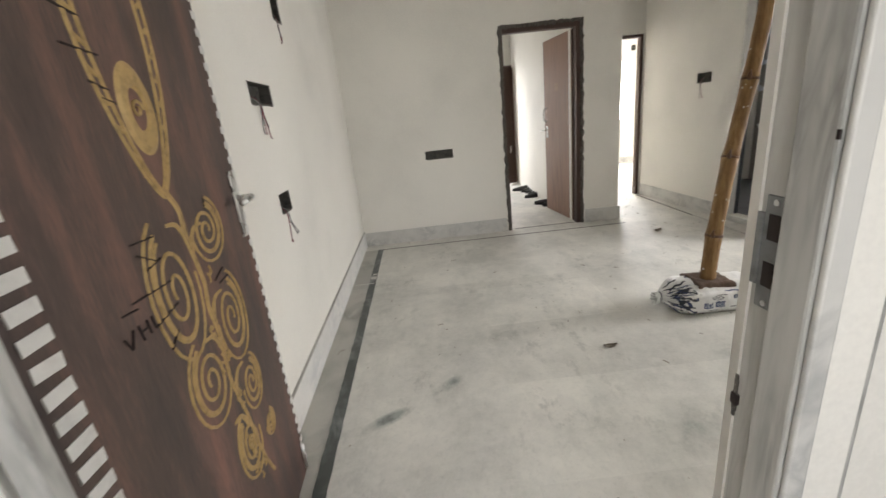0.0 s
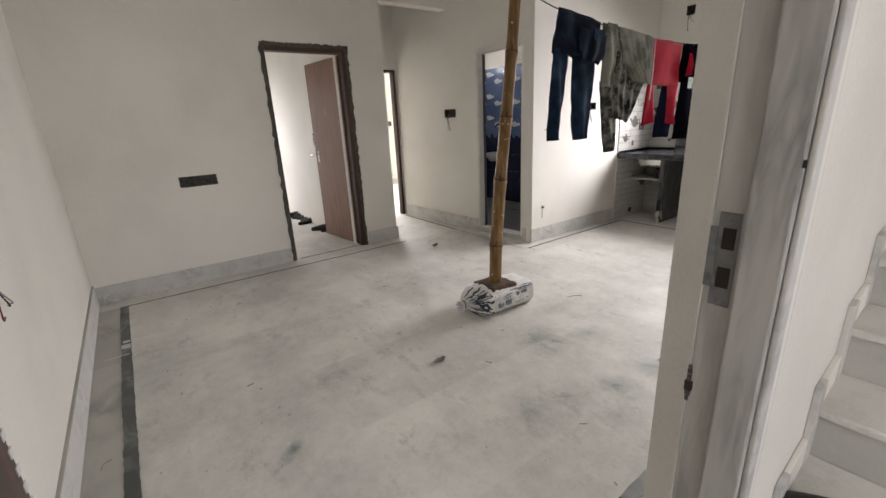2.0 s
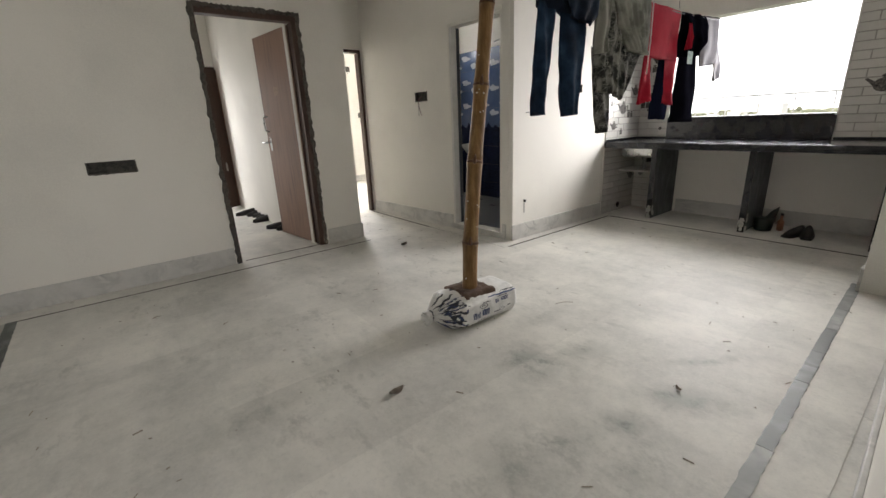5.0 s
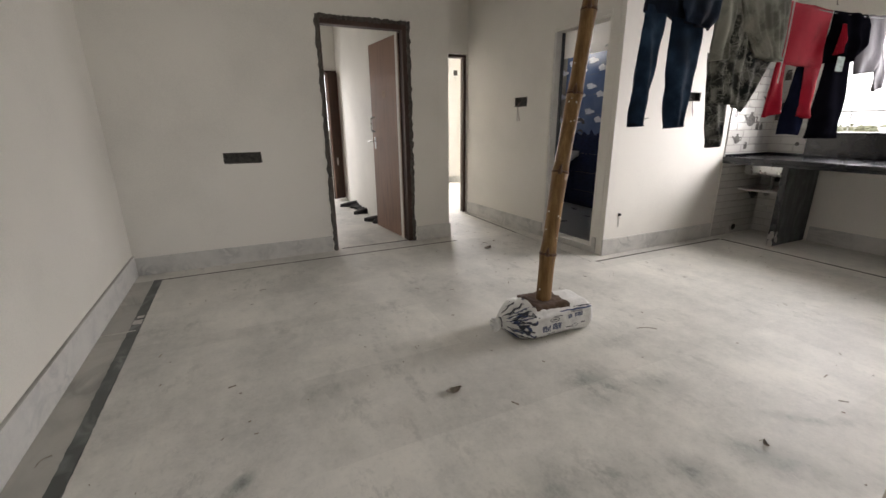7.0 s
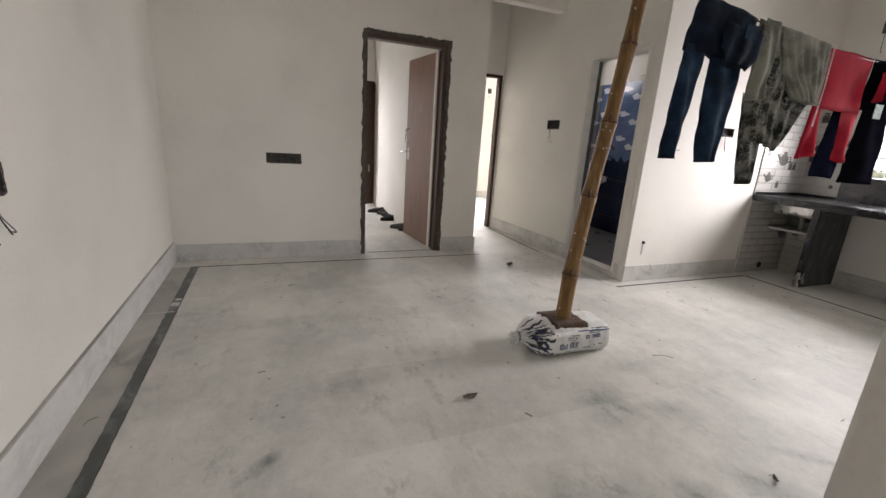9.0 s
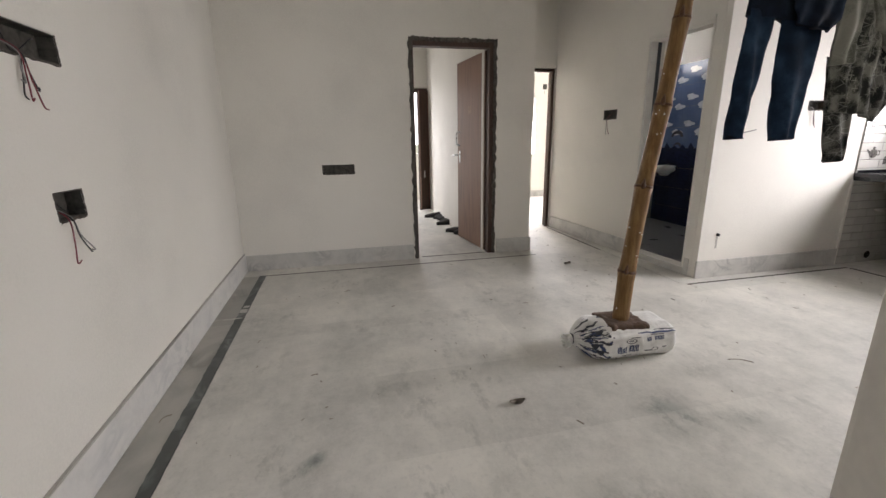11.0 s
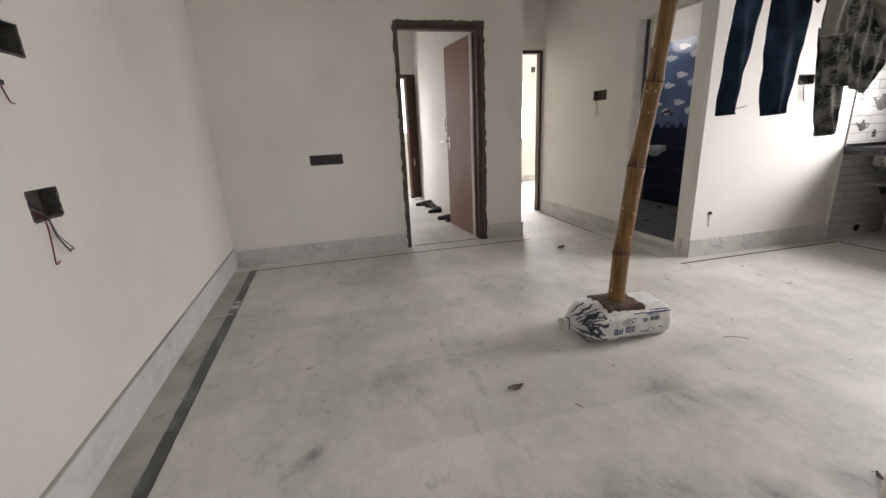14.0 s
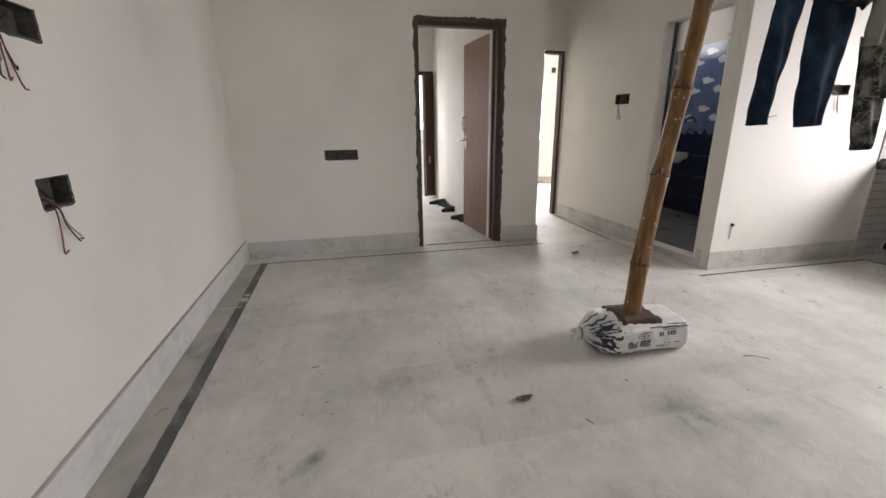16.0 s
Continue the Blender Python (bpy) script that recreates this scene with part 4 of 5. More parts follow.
part("rim", tube_bm([(1.93, -0.008, 0.075), (1.93, -0.022, 0.075)], 0.048, 20), SKIRT, dr, "plastered rim", smooth=False)
part("hole", tube_bm([(1.93, -0.010, 0.075), (1.93, -0.0235, 0.075)], 0.036, 20), CARVED, dr, "dark opening")

# window: rail grille outside, fields and far trees beyond
gr = thing("window_grille", pose(6.28, 0, 0), "low dark metal box grille outside the kitchen window", "window grille")
tube("top_rail", [(0, 1.5, 1.30), (0, 3.4, 1.30)], 0.008, GRILLE, gr)
tube("bottom_rail", [(0, 1.5, 1.02), (0, 3.4, 1.02)], 0.008, GRILLE, gr)
for k in range(7):
    tube("upright", [(0, 1.5 + 0.316 * k, 1.02), (0, 1.5 + 0.316 * k, 1.30)], 0.006, GRILLE, gr)
for y in (1.55, 3.35):
    tube("bracket", [(0, y, 1.02), (-0.27, y, 1.0)], 0.008, GRILLE, gr)
tagged(boxed("window_head_lip", (5.85, 6.01, 1.71, 3.2, 2.105, 2.119), PAINT), "plastered window head", kind="structure")
tagged(boxed("ground", (-900, 1800, -1500, 1500, -7.0, -6.5), EARTH), "flat green fields below the building", kind="structure")
glow = bpy.data.materials.new("overcast_glow")
glow.use_nodes = True
for nd in list(glow.node_tree.nodes):
    glow.node_tree.nodes.remove(nd)
em, mo = glow.node_tree.nodes.new("ShaderNodeEmission"), glow.node_tree.nodes.new("ShaderNodeOutputMaterial")
em.inputs[0].default_value, em.inputs[1].default_value = (0.97, 0.98, 1.0, 1), 2.6
glow.node_tree.links.new(em.outputs[0], mo.inputs[0])
bm = bmesh.new()
arc = [(850 * math.cos(q), 850 * math.sin(q)) for q in [math.pi * (-0.3 + 1.7 * k / 40) for k in range(41)]]
cols = [[bm.verts.new((x, y, z)) for z in (-8, 700)] for x, y in arc]
for a, b in zip(cols, cols[1:]):
    bm.faces.new((a[0], b[0], b[1], a[1]))
tagged(part("backdrop", bm, glow), "plain white overcast sky", kind="structure")
bm = bmesh.new()
r = random.Random(4)
for k in range(1500):
    yy, xx, rad = r.uniform(-420, 420), r.uniform(250, 430), r.uniform(0.7, 1.9)
    zz = -6.5 + r.uniform(0.2, 1.0) * (4.2 + 2.6 * noise.noise(Vector((yy * 0.05, xx * 0.02, 0))))
    m = Matrix.Translation((xx, yy, zz)) @ Matrix.Diagonal((rad, rad * r.uniform(1.0, 1.8), rad * r.uniform(0.6, 1.1), 1))
    g = bmesh.ops.create_icosphere(bm, subdivisions=1, radius=1, matrix=m)
    for v in g["verts"]:
        v.co += Vector(noise.noise_vector(v.co * 0.9)) * 0.8
tagged(part("far_woods", bm, HAZEGREEN), "line of trees on the horizon, haze painted into their colour", "trees", kind="stuff")
bm = bmesh.new()
for k in range(26):
    yy, ww, xx = -260 + 22 * k + r.uniform(-10, 10), r.uniform(6, 14), r.uniform(270, 330)
    box(bm, xx, xx + 12, yy, yy + ww, -6.5, r.uniform(-3.0, 2.5))
tagged(part("far_buildings", bm, PAINT), "small pale far buildings among the trees", "buildings", kind="stuff")

# small things under the counter
bn = thing("waste_pot", pose(5.52, 2.02, 0), "dark green plastic pot with folded bag", "pot")
part("pot", tube_bm([(0, 0, 0), (0, 0, 0.02), (0, 0, 0.12), (0, 0, 0.125)], [0.07, 0.075, 0.085, 0.08], 18), BIN, bn, smooth=True)
part("bag_flap", tube_bm(bent([(0.02, -0.04, 0.1), (0.03, -0.06, 0.17), (0.02, -0.10, 0.24)], 4), [0.05, 0.045, 0.04, 0.035, 0.03, 0.025, 0.018, 0.01, 0.004], 6), BIN, bn, "crumpled dark plastic flap", smooth=True)
bo = thing("amber_bottle", pose(5.60, 1.90, 0), "small amber plastic bottle on the floor", "bottle")
part("body", tube_bm([(0, 0, 0), (0, 0, 0.09), (0, 0, 0.11), (0, 0, 0.15)], [0.028, 0.028, 0.013, 0.012], 14), AMBER, bo, smooth=True)
part("cap", tube_bm([(0, 0, 0.15), (0, 0, 0.17)], 0.014, 12), RUBBER, bo, smooth=True)


def shoe(m, label, group):
    s = thing("shoe", m, label, "shoe", group)
    b = bmesh.new()
    n = 12
    top, rows = [], []
    for i in range(n + 1):
        t = i / n
        w = 0.036 + 0.014 * math.sin(math.pi * min(1, t * 1.15)) - 0.018 * max(0, t - 0.85) / 0.15
        h = 0.075 - 0.035 * t if t < 0.5 else 0.058 - 0.03 * (t - 0.5) * 2
        x = -0.13 + 0.26 * t
        rows.append([b.verts.new((x, w * math.cos(a), 0.014 + h * max(0, math.sin(a)) * (1 if 0.2 < a < 2.9 else 0))) for a in [math.pi * k / 8 for k in range(9)]])
    for p, q in zip(rows, rows[1:]):
        for k in range(8):
            b.faces.new((p[k], p[k + 1], q[k + 1], q[k]))
        b.faces.new((p[8], p[0], q[0], q[8]))
    b.faces.new(rows[0])
    b.faces.new(rows[-1][::-1])
    part("upper", b, RUBBER, s, "black upper", smooth=True)
    b = bmesh.new()
    pts = [(-0.135 + 0.27 * i / 14, 0.04 + 0.014 * math.sin(math.pi * min(1, i / 14 * 1.1)) - (0.03 if i in (0, 14) else 0)) for i in range(15)]
    f = b.faces.new([b.verts.new((x, y, 0.0)) for x, y in pts] + [b.verts.new((x, -y, 0.0)) for x, y in reversed(pts)])
    g = bmesh.ops.extrude_face_region(b, geom=[f])
    bmesh.ops.translate(b, verts=[v for v in g["geom"] if isinstance(v, bmesh.types.BMVert)], vec=(0, 0, 0.016))
    part("sole", b, RUBBER, s, "black rubber sole")
    return s


s1 = shoe(pose(5.45, 1.76, 0, 0, 0, 165), "black shoe lying under the kitchen counter", "shoes under the counter")
for x, y, a in ((5.47, 1.66, 188),):
    copy_thing(s1, pose(x, y, 0, 0, 0, a))
s2 = shoe(pose(2.00, 6.02, 0, 0, 0, 150), "black slipper on the bedroom floor behind the door", "slippers behind the bedroom door")
for x, y, a in ((2.08, 5.90, 185), (1.99, 6.58, 185), (2.08, 6.74, 160), (1.93, 7.22, 172), (2.04, 7.08, 195), (2.09, 7.34, 175), (2.08, 6.92, 165)):
    copy_thing(s2, pose(x, y, 0, 0, 0, a))
shoe(pose(1.36, 0.565, 0.342, 0, 0, 110), "black shoe lying on a stair tread", "")

# ---- bathroom ----
bt = boxed("bathroom_tiling", (0.0, 2.314, -0.004, 0.0, 0.012, 2.105), GROUT)
bt.matrix_basis = wall_frame((4.95, 6.0), (4.95, 3.686))
tagged(bt, "blue picture tiles of sea and sky with clouds", kind="structure")
btm = {}
for mat in (SEA, SKYTILE):
    b = bmesh.new()
    box(b, 0.001, 0.299, -0.007, 0.0, 0.001, 0.2605)
    btm[mat] = mesh_of("tile", b, mat)
for i in range(7):
    for j in range(8):
        o = new("tile", btm[SEA if j < 4 else SKYTILE])
        o.parent = bt
        o.matrix_basis = pose(0.1 + 0.3 * i, -0.004, 0.012 + 0.2615 * j)
for i in range(12):
    for j in range(3):
        u, z = 0.04 + 0.19 * i, (1.24 if i % 2 == 0 else 1.35) + 0.325 * j
        pts = []
        for k in range(24):
            a = 2 * math.pi * k / 24
            lump = 1 + 0.22 * math.sin(3 * a + 1) + 0.14 * math.sin(5 * a + i % 2)
            pts.append((u + 0.078 * lump * math.cos(a), z + (0.058 if math.sin(a) > 0 else 0.018) * lump * math.sin(a)))
        flat_shape("cloud_print", pts, -0.0114, CLOUD, bt, "white printed cloud")
for u, z, w in ((0.44, 1.20, 0.105), (0.46, 1.075, 0.07), (1.20, 1.18, 0.105), (1.22, 1.07, 0.07), (1.95, 1.19, 0.105)):
    pts = [(u + w * math.cos(a), z + 0.8 * w * math.sin(a)) for a in [math.pi * k / 10 for k in range(11)]] + [(u + 0.62 * w * math.cos(a) - 0.008, z + 0.38 * w * math.sin(a)) for a in [math.pi * k / 10 for k in range(10, -1, -1)]]
    flat_shape("arc_print", pts, -0.0116, INKDARK, bt, "dark printed arc shape")
for k in range(16):
    u, h = 0.06 + 0.14 * k, (0.05, 0.075, 0.035)[k % 3]
    flat_shape("wave_print", [(u, 1.045), (u + 0.14, 1.045), (u + 0.105, 1.055 + h * 0.4), (u + 0.065, 1.055 + h), (u + 0.03, 1.06)], -0.0114, SEA, bt, "dark printed wave crest")
wb = thing("wash_basin", pose(4.79, 5.55, 0.84), "small white ceramic basin on the tiled bathroom wall", "basin")
part("bowl", tube_bm([(0, 0, -0.14), (0, 0, -0.08), (0, 0, -0.01), (0, 0, 0.0), (0, 0, -0.01), (0, 0, -0.08)], [0.05, 0.10, 0.135, 0.14, 0.13, 0.04], 24), CERAMIC, wb, smooth=True)
tube("bracket", [(0.04, 0, -0.1), (0.152, 0, -0.06)], 0.03, CERAMIC, wb)
tp = thing("shower_pipe", pose(4.93, 5.0, 2.14), "short steel shower arm above the tiles", "pipe")
tube("arm", bent([(0, 0, 0), (-0.1, 0, 0.01), (-0.16, 0.03, -0.02)], 4), 0.011, STEEL, tp)

# ---- electrical niches ----


def switch_box(m, u0, u1, z0, z1, label, wires, seed, depth=0.05, group="open switch boxes"):
    """A bare metal box in a niche of a wall, with loose wires that hang out of it."""
    s = thing("switch_box", m, label, "switch box", group)
    b = bmesh.new()
    e = 0.0015
    box(b, u0 + e, u1 - e, depth - 0.005, depth - 0.001, z0 + e, z1 - e)
    box(b, u0 + e, u0 + e + 0.003, 0.001, depth - 0.005, z0 + e, z1 - e)
    box(b, u1 - e - 0.003, u1 - e, 0.001, depth - 0.005, z0 + e, z1 - e)
    box(b, u0 + e + 0.003, u1 - e - 0.003, 0.001, depth - 0.005, z0 + e, z0 + e + 0.003)
    box(b, u0 + e + 0.003, u1 - e - 0.003, 0.001, depth - 0.005, z1 - e - 0.003, z1 - e)
    part("box", b, BOXMETAL, s, "rusty dark metal box")
    r = random.Random(seed)
    b = bmesh.new()
    ragged(b, (u0, z0 - 0.001), (u1, z0 - 0.001), 0.009, r, n=14, depth=0.004)
    ragged(b, (u0 - 0.001, z0), (u0 - 0.001, z1), 0.007, r, n=10, depth=0.003)
    ragged(b, (u1 + 0.001, z0), (u1 + 0.001, z1), 0.007, r, n=10, depth=0.003)
    part("rough_edge", b, MORTAR, s, "chipped edge")
    uc = u0 + 0.25 * (u1 - u0)
    for k in range(wires):
        mat = (WIRERED, WIREBLACK, WIRERED, WIREGREY)[(k + seed) % 4]
        drop = r.uniform(0.08, 0.17)
        du = r.uniform(-0.03, 0.07)
        pts = [(uc + r.uniform(-0.02, 0.02), depth - 0.01, (z0 + z1) / 2), (uc + du * 0.2, -0.006, z0 + 0.008), (uc + du * 0.5, -0.012, z0 - drop * 0.5), (uc + du, -0.008 - r.uniform(0, 0.02), z0 - drop), (uc + du + r.uniform(-0.01, 0.03), -0.012, z0 - drop - r.uniform(-0.012, 0.02))]
        tube("wire", bent(pts, 5), 0.0025, mat, s, sides=5)
    coil = [(u0 + (u1 - u0) * (0.15 + 0.7 * t), depth - 0.015 - 0.008 * math.sin(9 * t), z0 + (z1 - z0) * (0.5 + 0.28 * math.sin(7 * t + seed))) for t in [q / 14 for q in range(15)]]
    tube("coiled_wire", coil, 0.0022, WIREBLACK, s, sides=5)
    return s


WM = wall_frame((-0.3112, 0.66), W1)
switch_box(WM, 1.602, 1.896, 1.49, 1.59, "open metal switch box with red wires hanging out", 5, 1, 0.06)
switch_box(WM, 1.682, 1.845, 0.953, 1.055, "small open socket box with black wires hanging out", 3, 5, 0.06)
switch_box(WM, 2.24, 2.38, 1.97, 2.10, "open metal box high on the wall with looped wires", 3, 2, 0.06)
switch_box(wall_frame((-0.52, 4.87), N1), 0.922, 1.218, 0.906, 0.995, "long open socket box with coiled wire inside", 0, 4)
lo = thing("lamp_outlet", wall_frame((-0.52, 4.87), N1), "small round black lamp outlet in the wall", "outlet")
part("rim", tube_bm([(1.405, -0.006, 2.472), (1.405, 0.0, 2.472)], 0.025, 20), BOXMETAL, lo)
part("core", tube_bm([(1.405, -0.009, 2.472), (1.405, -0.002, 2.472)], 0.018, 20), CARVED, lo, "black hollow core")
switch_box(wall_frame(P0, P1), 1.03, 1.235, 1.40, 1.497, "open metal switch box with a short wire", 2, 7)
switch_box(wall_frame(K0, K1), 0.895, 1.06, 1.405, 1.48, "open metal switch box with pale wires", 3, 3)
switch_box(wall_frame((5.85, 3.69), E1), 0.44, 0.53, 2.43, 2.53, "small open box above the window with a wire", 2, 8)
BR = wall_frame((2.40, 9.03), (5.9, 9.03))
for u, z, w in ((2.24, 2.18, 0.09), (2.42, 1.30, 0.10)):
    ob = thing("switch_box", BR, "small dark switch box in the back room", "switch box", "open switch boxes")
    boxed("box", (u, u + w, -0.004, 0.0, z, z + 0.1), BOXMETAL, ob)
    tube("wire", [(u + 0.03, -0.006, z), (u + 0.035, -0.012, z - 0.05), (u + 0.04, -0.008, z - 0.09)], 0.002, WIREBLACK, ob, sides=5)
pv = thing("pipe_stub", wall_frame(K0, K1), "short capped water pipe stub in the plaster", "pipe")
tube("stub", [(0.171, 0.03, 0.38), (0.171, -0.016, 0.38)], 0.013, RUBBER, pv)
boxed("stain", (0.162, 0.178, -0.002, 0.0, 0.26, 0.362), shader("cement_streak", (0.42, 0.41, 0.38), rough=0.9), pv, "grey cement streak below it")
nl = thing("wall_nail", wall_frame(K0, K1), "bent twig of wire on the wall", "wire")
tube("wire", bent([(0.18, 0.0, 1.22), (0.22, -0.03, 1.225), (0.33, -0.06, 1.25)], 4), 0.004, WIREGREY, nl, sides=6)

# ---- bamboo prop on its sack ----
bp = thing("bamboo_pole", pose(2.108, 2.615, 0.155), "weathered yellow-brown bamboo prop standing in a sack", "pole")
axis = [Vector((0, 0, 0)), Vector((0.023, 0.011, 0.32)), Vector((0.085, 0.026, 0.79)), Vector((0.178, 0.060, 1.213)), Vector((0.232, 0.062, 1.63)), Vector((0.295, 0.078, 2.10)), Vector((0.36, 0.09, 2.793))]
for k, (a, b) in enumerate(zip(axis, axis[1:])):
    n = 10
    rad = 0.0455 - 0.0018 * k
    pts, rr = [], []
    for i in range(n + 1):
        t = i / n
        pts.append(a.lerp(b, t))
        rr.append(rad * (1 + 0.10 * (abs(t - 0.5) * 2) ** 6 - 0.02 * math.sin(math.pi * t)))
    part("culm", tube_bm(pts, rr, 20), BAMBOO, bp, smooth=True)
    d = (b - a).normalized()
    if k:
        part("node", tube_bm([a - d * 0.008, a - d * 0.003, a + d * 0.003, a + d * 0.009], [rad * 1.10, rad * 1.18, rad * 1.17, rad * 1.08], 20), NODE, bp, "dark ringed node", smooth=True)
        part("bud", tube_bm(bent([a + d * 0.0 + Vector((-0.03, -0.035, 0)), a + d * 0.025 + Vector((-0.042, -0.046, 0)), a + d * 0.05 + Vector((-0.035, -0.04, 0))], 3), [0.010, 0.012, 0.012, 0.010, 0.008, 0.005, 0.002], 7), NODE, bp, "cut bud on the node", smooth=True)
r = random.Random(21)
bm = bmesh.new()
for k in range(18):
    zz = r.uniform(0.05, 2.3)
    seg = next(i for i in range(6) if axis[i + 1].z >= zz)
    t = (zz - axis[seg].z) / (axis[seg + 1].z - axis[seg].z)
    c = axis[seg].lerp(axis[seg + 1], t)
    a = r.uniform(3.2, 5.6)
    p = c + Vector((0.0455 * math.cos(a), 0.0455 * math.sin(a), 0))
    bmesh.ops.create_icosphere(bm, subdivisions=1, radius=1, matrix=Matrix.Translation(p) @ Matrix.Diagonal((0.0045 * r.uniform(0.3, 1.5), 0.003, 0.0045 * r.uniform(0.4, 1.6), 1)))
tagged(part("plaster_flecks", bm, FLECK, bp, "white plaster flecks"), kind="stuff")

sc = thing("cement_sack", pose(2.113, 2.625, 0, 0, 0, -3), "white woven sack with blue print, tied at one end", "sack")
NU, NV = 90, 72


def sack_at(t, a, lift=0.0):
    """A point of the sack's skin: t from the tied end to the other, a the angle round it; lift above the skin."""
    x = -0.30 + 0.60 * t
    gather = min(1.0, t / 0.26)
    tail = 1.0 if t < 0.90 else max(0.55, 1 - ((t - 0.90) / 0.10) ** 2 * 0.45)
    g = (0.16 + 0.84 * math.sin(gather * math.pi / 2)) * tail
    hy, hz = 0.153 * g + lift, (0.093 if t >= 0.26 else 0.093) * g + lift
    c, s = math.cos(a), math.sin(a)
    e = 0.68
    y = hy * math.copysign(abs(c) ** e, c)
    z = hz * math.copysign(abs(s) ** e, s)
    loose = 1 - gather * 0.85
    fold = 0.024 * loose * math.sin(9 * a + 2 + 6 * x) + 0.012 * loose * math.sin(17 * a + 9 * x)
    q = Vector((x * 9, y * 9, z * 9 + 3))
    ridge = 1 - 2 * abs(noise.noise(q * 1.3 + Vector((4, 1, 2))))
    fold += 0.010 * noise.noise(q) + 0.006 * ridge * (0.4 + 0.6 * (1 - t)) + 0.003 * noise.noise(q * 4)
    sag = 0.010 * math.sin(3.0 * t + 0.4) * max(0.0, s)
    return Vector((x, y * (1 + fold * 5), max(0.002 + lift, 0.089 + z * (1 + fold * 6) + sag)))


bm = bmesh.new()
rings = [[bm.verts.new(sack_at(i / NU, 2 * math.pi * k / NV)) for k in range(NV)] for i in range(NU + 1)]
for p, q in zip(rings, rings[1:]):
    for k in range(NV):
        bm.faces.new((p[k], p[(k + 1) % NV], q[(k + 1) % NV], q[k]))
bm.faces.new(rings[0][::-1])
bm.faces.new(rings[-1])
part("sack_body", bm, SACK, sc, smooth=True)
knot = bmesh.new()
for k in range(9):
    a = 2 * math.pi * k / 9
    tube_bm(bent([(-0.29, 0.012 * math.cos(a), 0.088 + 0.012 * math.sin(a)), (-0.315, 0.028 * math.cos(a), 0.085 + 0.03 * math.sin(a)), (-0.335, 0.045 * math.cos(a + 0.3), 0.08 + 0.04 * math.sin(a + 0.3))], 3), [0.012, 0.013, 0.014, 0.013, 0.011, 0.009, 0.004], 6, knot)
part("tied_end", knot, SACK, sc, "crumpled tied neck of the sack", smooth=True)
part("tie", tube_bm([(-0.295 + 0.004 * math.sin(q), 0.03 * math.cos(q), 0.088 + 0.03 * math.sin(q)) for q in [2 * math.pi * k / 16 for k in range(17)]], 0.005, 6), INKDARK, sc, "dark string", smooth=True)
bm = bmesh.new()
G = 14
grid = [[bm.verts.new((-0.115 + 0.225 * i / G + 0.008 * noise.noise(Vector((i * 0.6, j * 0.6, 3))), -0.115 + 0.22 * j / G + 0.008 * noise.noise(Vector((i * 0.6, j * 0.6, 9))), 0.200 + 0.012 * noise.noise(Vector((i * 0.5, j * 0.5, 0))) - 0.010 * (abs(i / G - 0.5) > 0.48 or abs(j / G - 0.5) > 0.48))) for j in range(G + 1)] for i in range(G + 1)]
for i in range(G):
    for j in range(G):
        bm.faces.new((grid[i][j], grid[i + 1][j], grid[i + 1][j + 1], grid[i][j + 1]))
rim = [e for e in bm.edges if e.is_boundary]
ex = bmesh.ops.extrude_edge_only(bm, edges=rim)
for v in ex["geom"]:
    if isinstance(v, bmesh.types.BMVert):
        v.co.z -= 0.06
part("mud_fill", bm, MUD, sc, "dried brown mud packed round the pole", smooth=True)


def sack_print(t0, t1, a0, a1, mat, label, name="printed_bar", wob=0.0, seed=0, lift=0.0018):
    """A patch of print that follows the skin of the sack; a falls towards its top."""
    b = bmesh.new()
    n, k = max(2, int((t1 - t0) / 0.012)), max(2, int(abs(a1 - a0) / 0.08))
    rows = []
    for i in range(n + 1):
        t = t0 + (t1 - t0) * i / n
        mid, half = (a0 + a1) / 2, (a1 - a0) / 2
        w = 1 + wob * noise.noise(Vector((t * 23, seed, 0)))
        shift = wob * 0.10 * noise.noise(Vector((t * 15, seed, 7)))
        if wob:
            w *= 0.25 + 0.75 * math.sin(math.pi * (0.06 + 0.88 * i / n))
        rows.append([b.verts.new(sack_at(t, mid + shift + half * w * (2 * j / k - 1), lift)) for j in range(k + 1)])
    for p, q in zip(rows, rows[1:]):
        for j in range(k):
            b.faces.new((p[j], p[j + 1], q[j + 1], q[j]))
    return part(name, b, mat, sc, label, smooth=True)


r = random.Random(63)
PI = math.pi
for t0, n_, w0, a0, a1 in ((0.335, 6, 0.016, PI - 0.02, PI + 0.20), (0.455, 6, 0.016, PI - 0.06, PI + 0.17), (0.63, 3, 0.016, PI - 0.34, PI - 0.12), (0.71, 6, 0.0165, PI - 0.38, PI - 0.14)):
    for k in range(n_):
        w = w0 * r.uniform(0.66, 0.86)
        t = t0 + w0 * k
        sack_print(t, t + w, a0 + r.uniform(0, 0.03), a1 - r.uniform(0, 0.03), INK, "blue printed bar")
        if k % 2:
            sack_print(t + w * 0.3, t + w * 0.6, a0 + 0.06, a1 - 0.07, SACK, "gap in the print", lift=0.0026)
for t0, t1, a in ((0.60, 0.68, PI + 0.13), (0.79, 0.84, PI + 0.08), (0.38, 0.48, PI + 0.30), (0.47, 0.56, PI - 0.36), (0.67, 0.80, PI - 0.47)):
    sack_print(t0, t1, a - 0.018, a + 0.018, INKDARK, "thin dark printed line")
sack_print(0.55, 0.97, PI - 0.66, PI - 0.54, INK, "blue printed stripe", wob=0.6, seed=3)
sack_print(0.72, 0.97, PI - 0.80, PI - 0.72, INKDARK, "thin dark printed line", wob=0.6, seed=5)
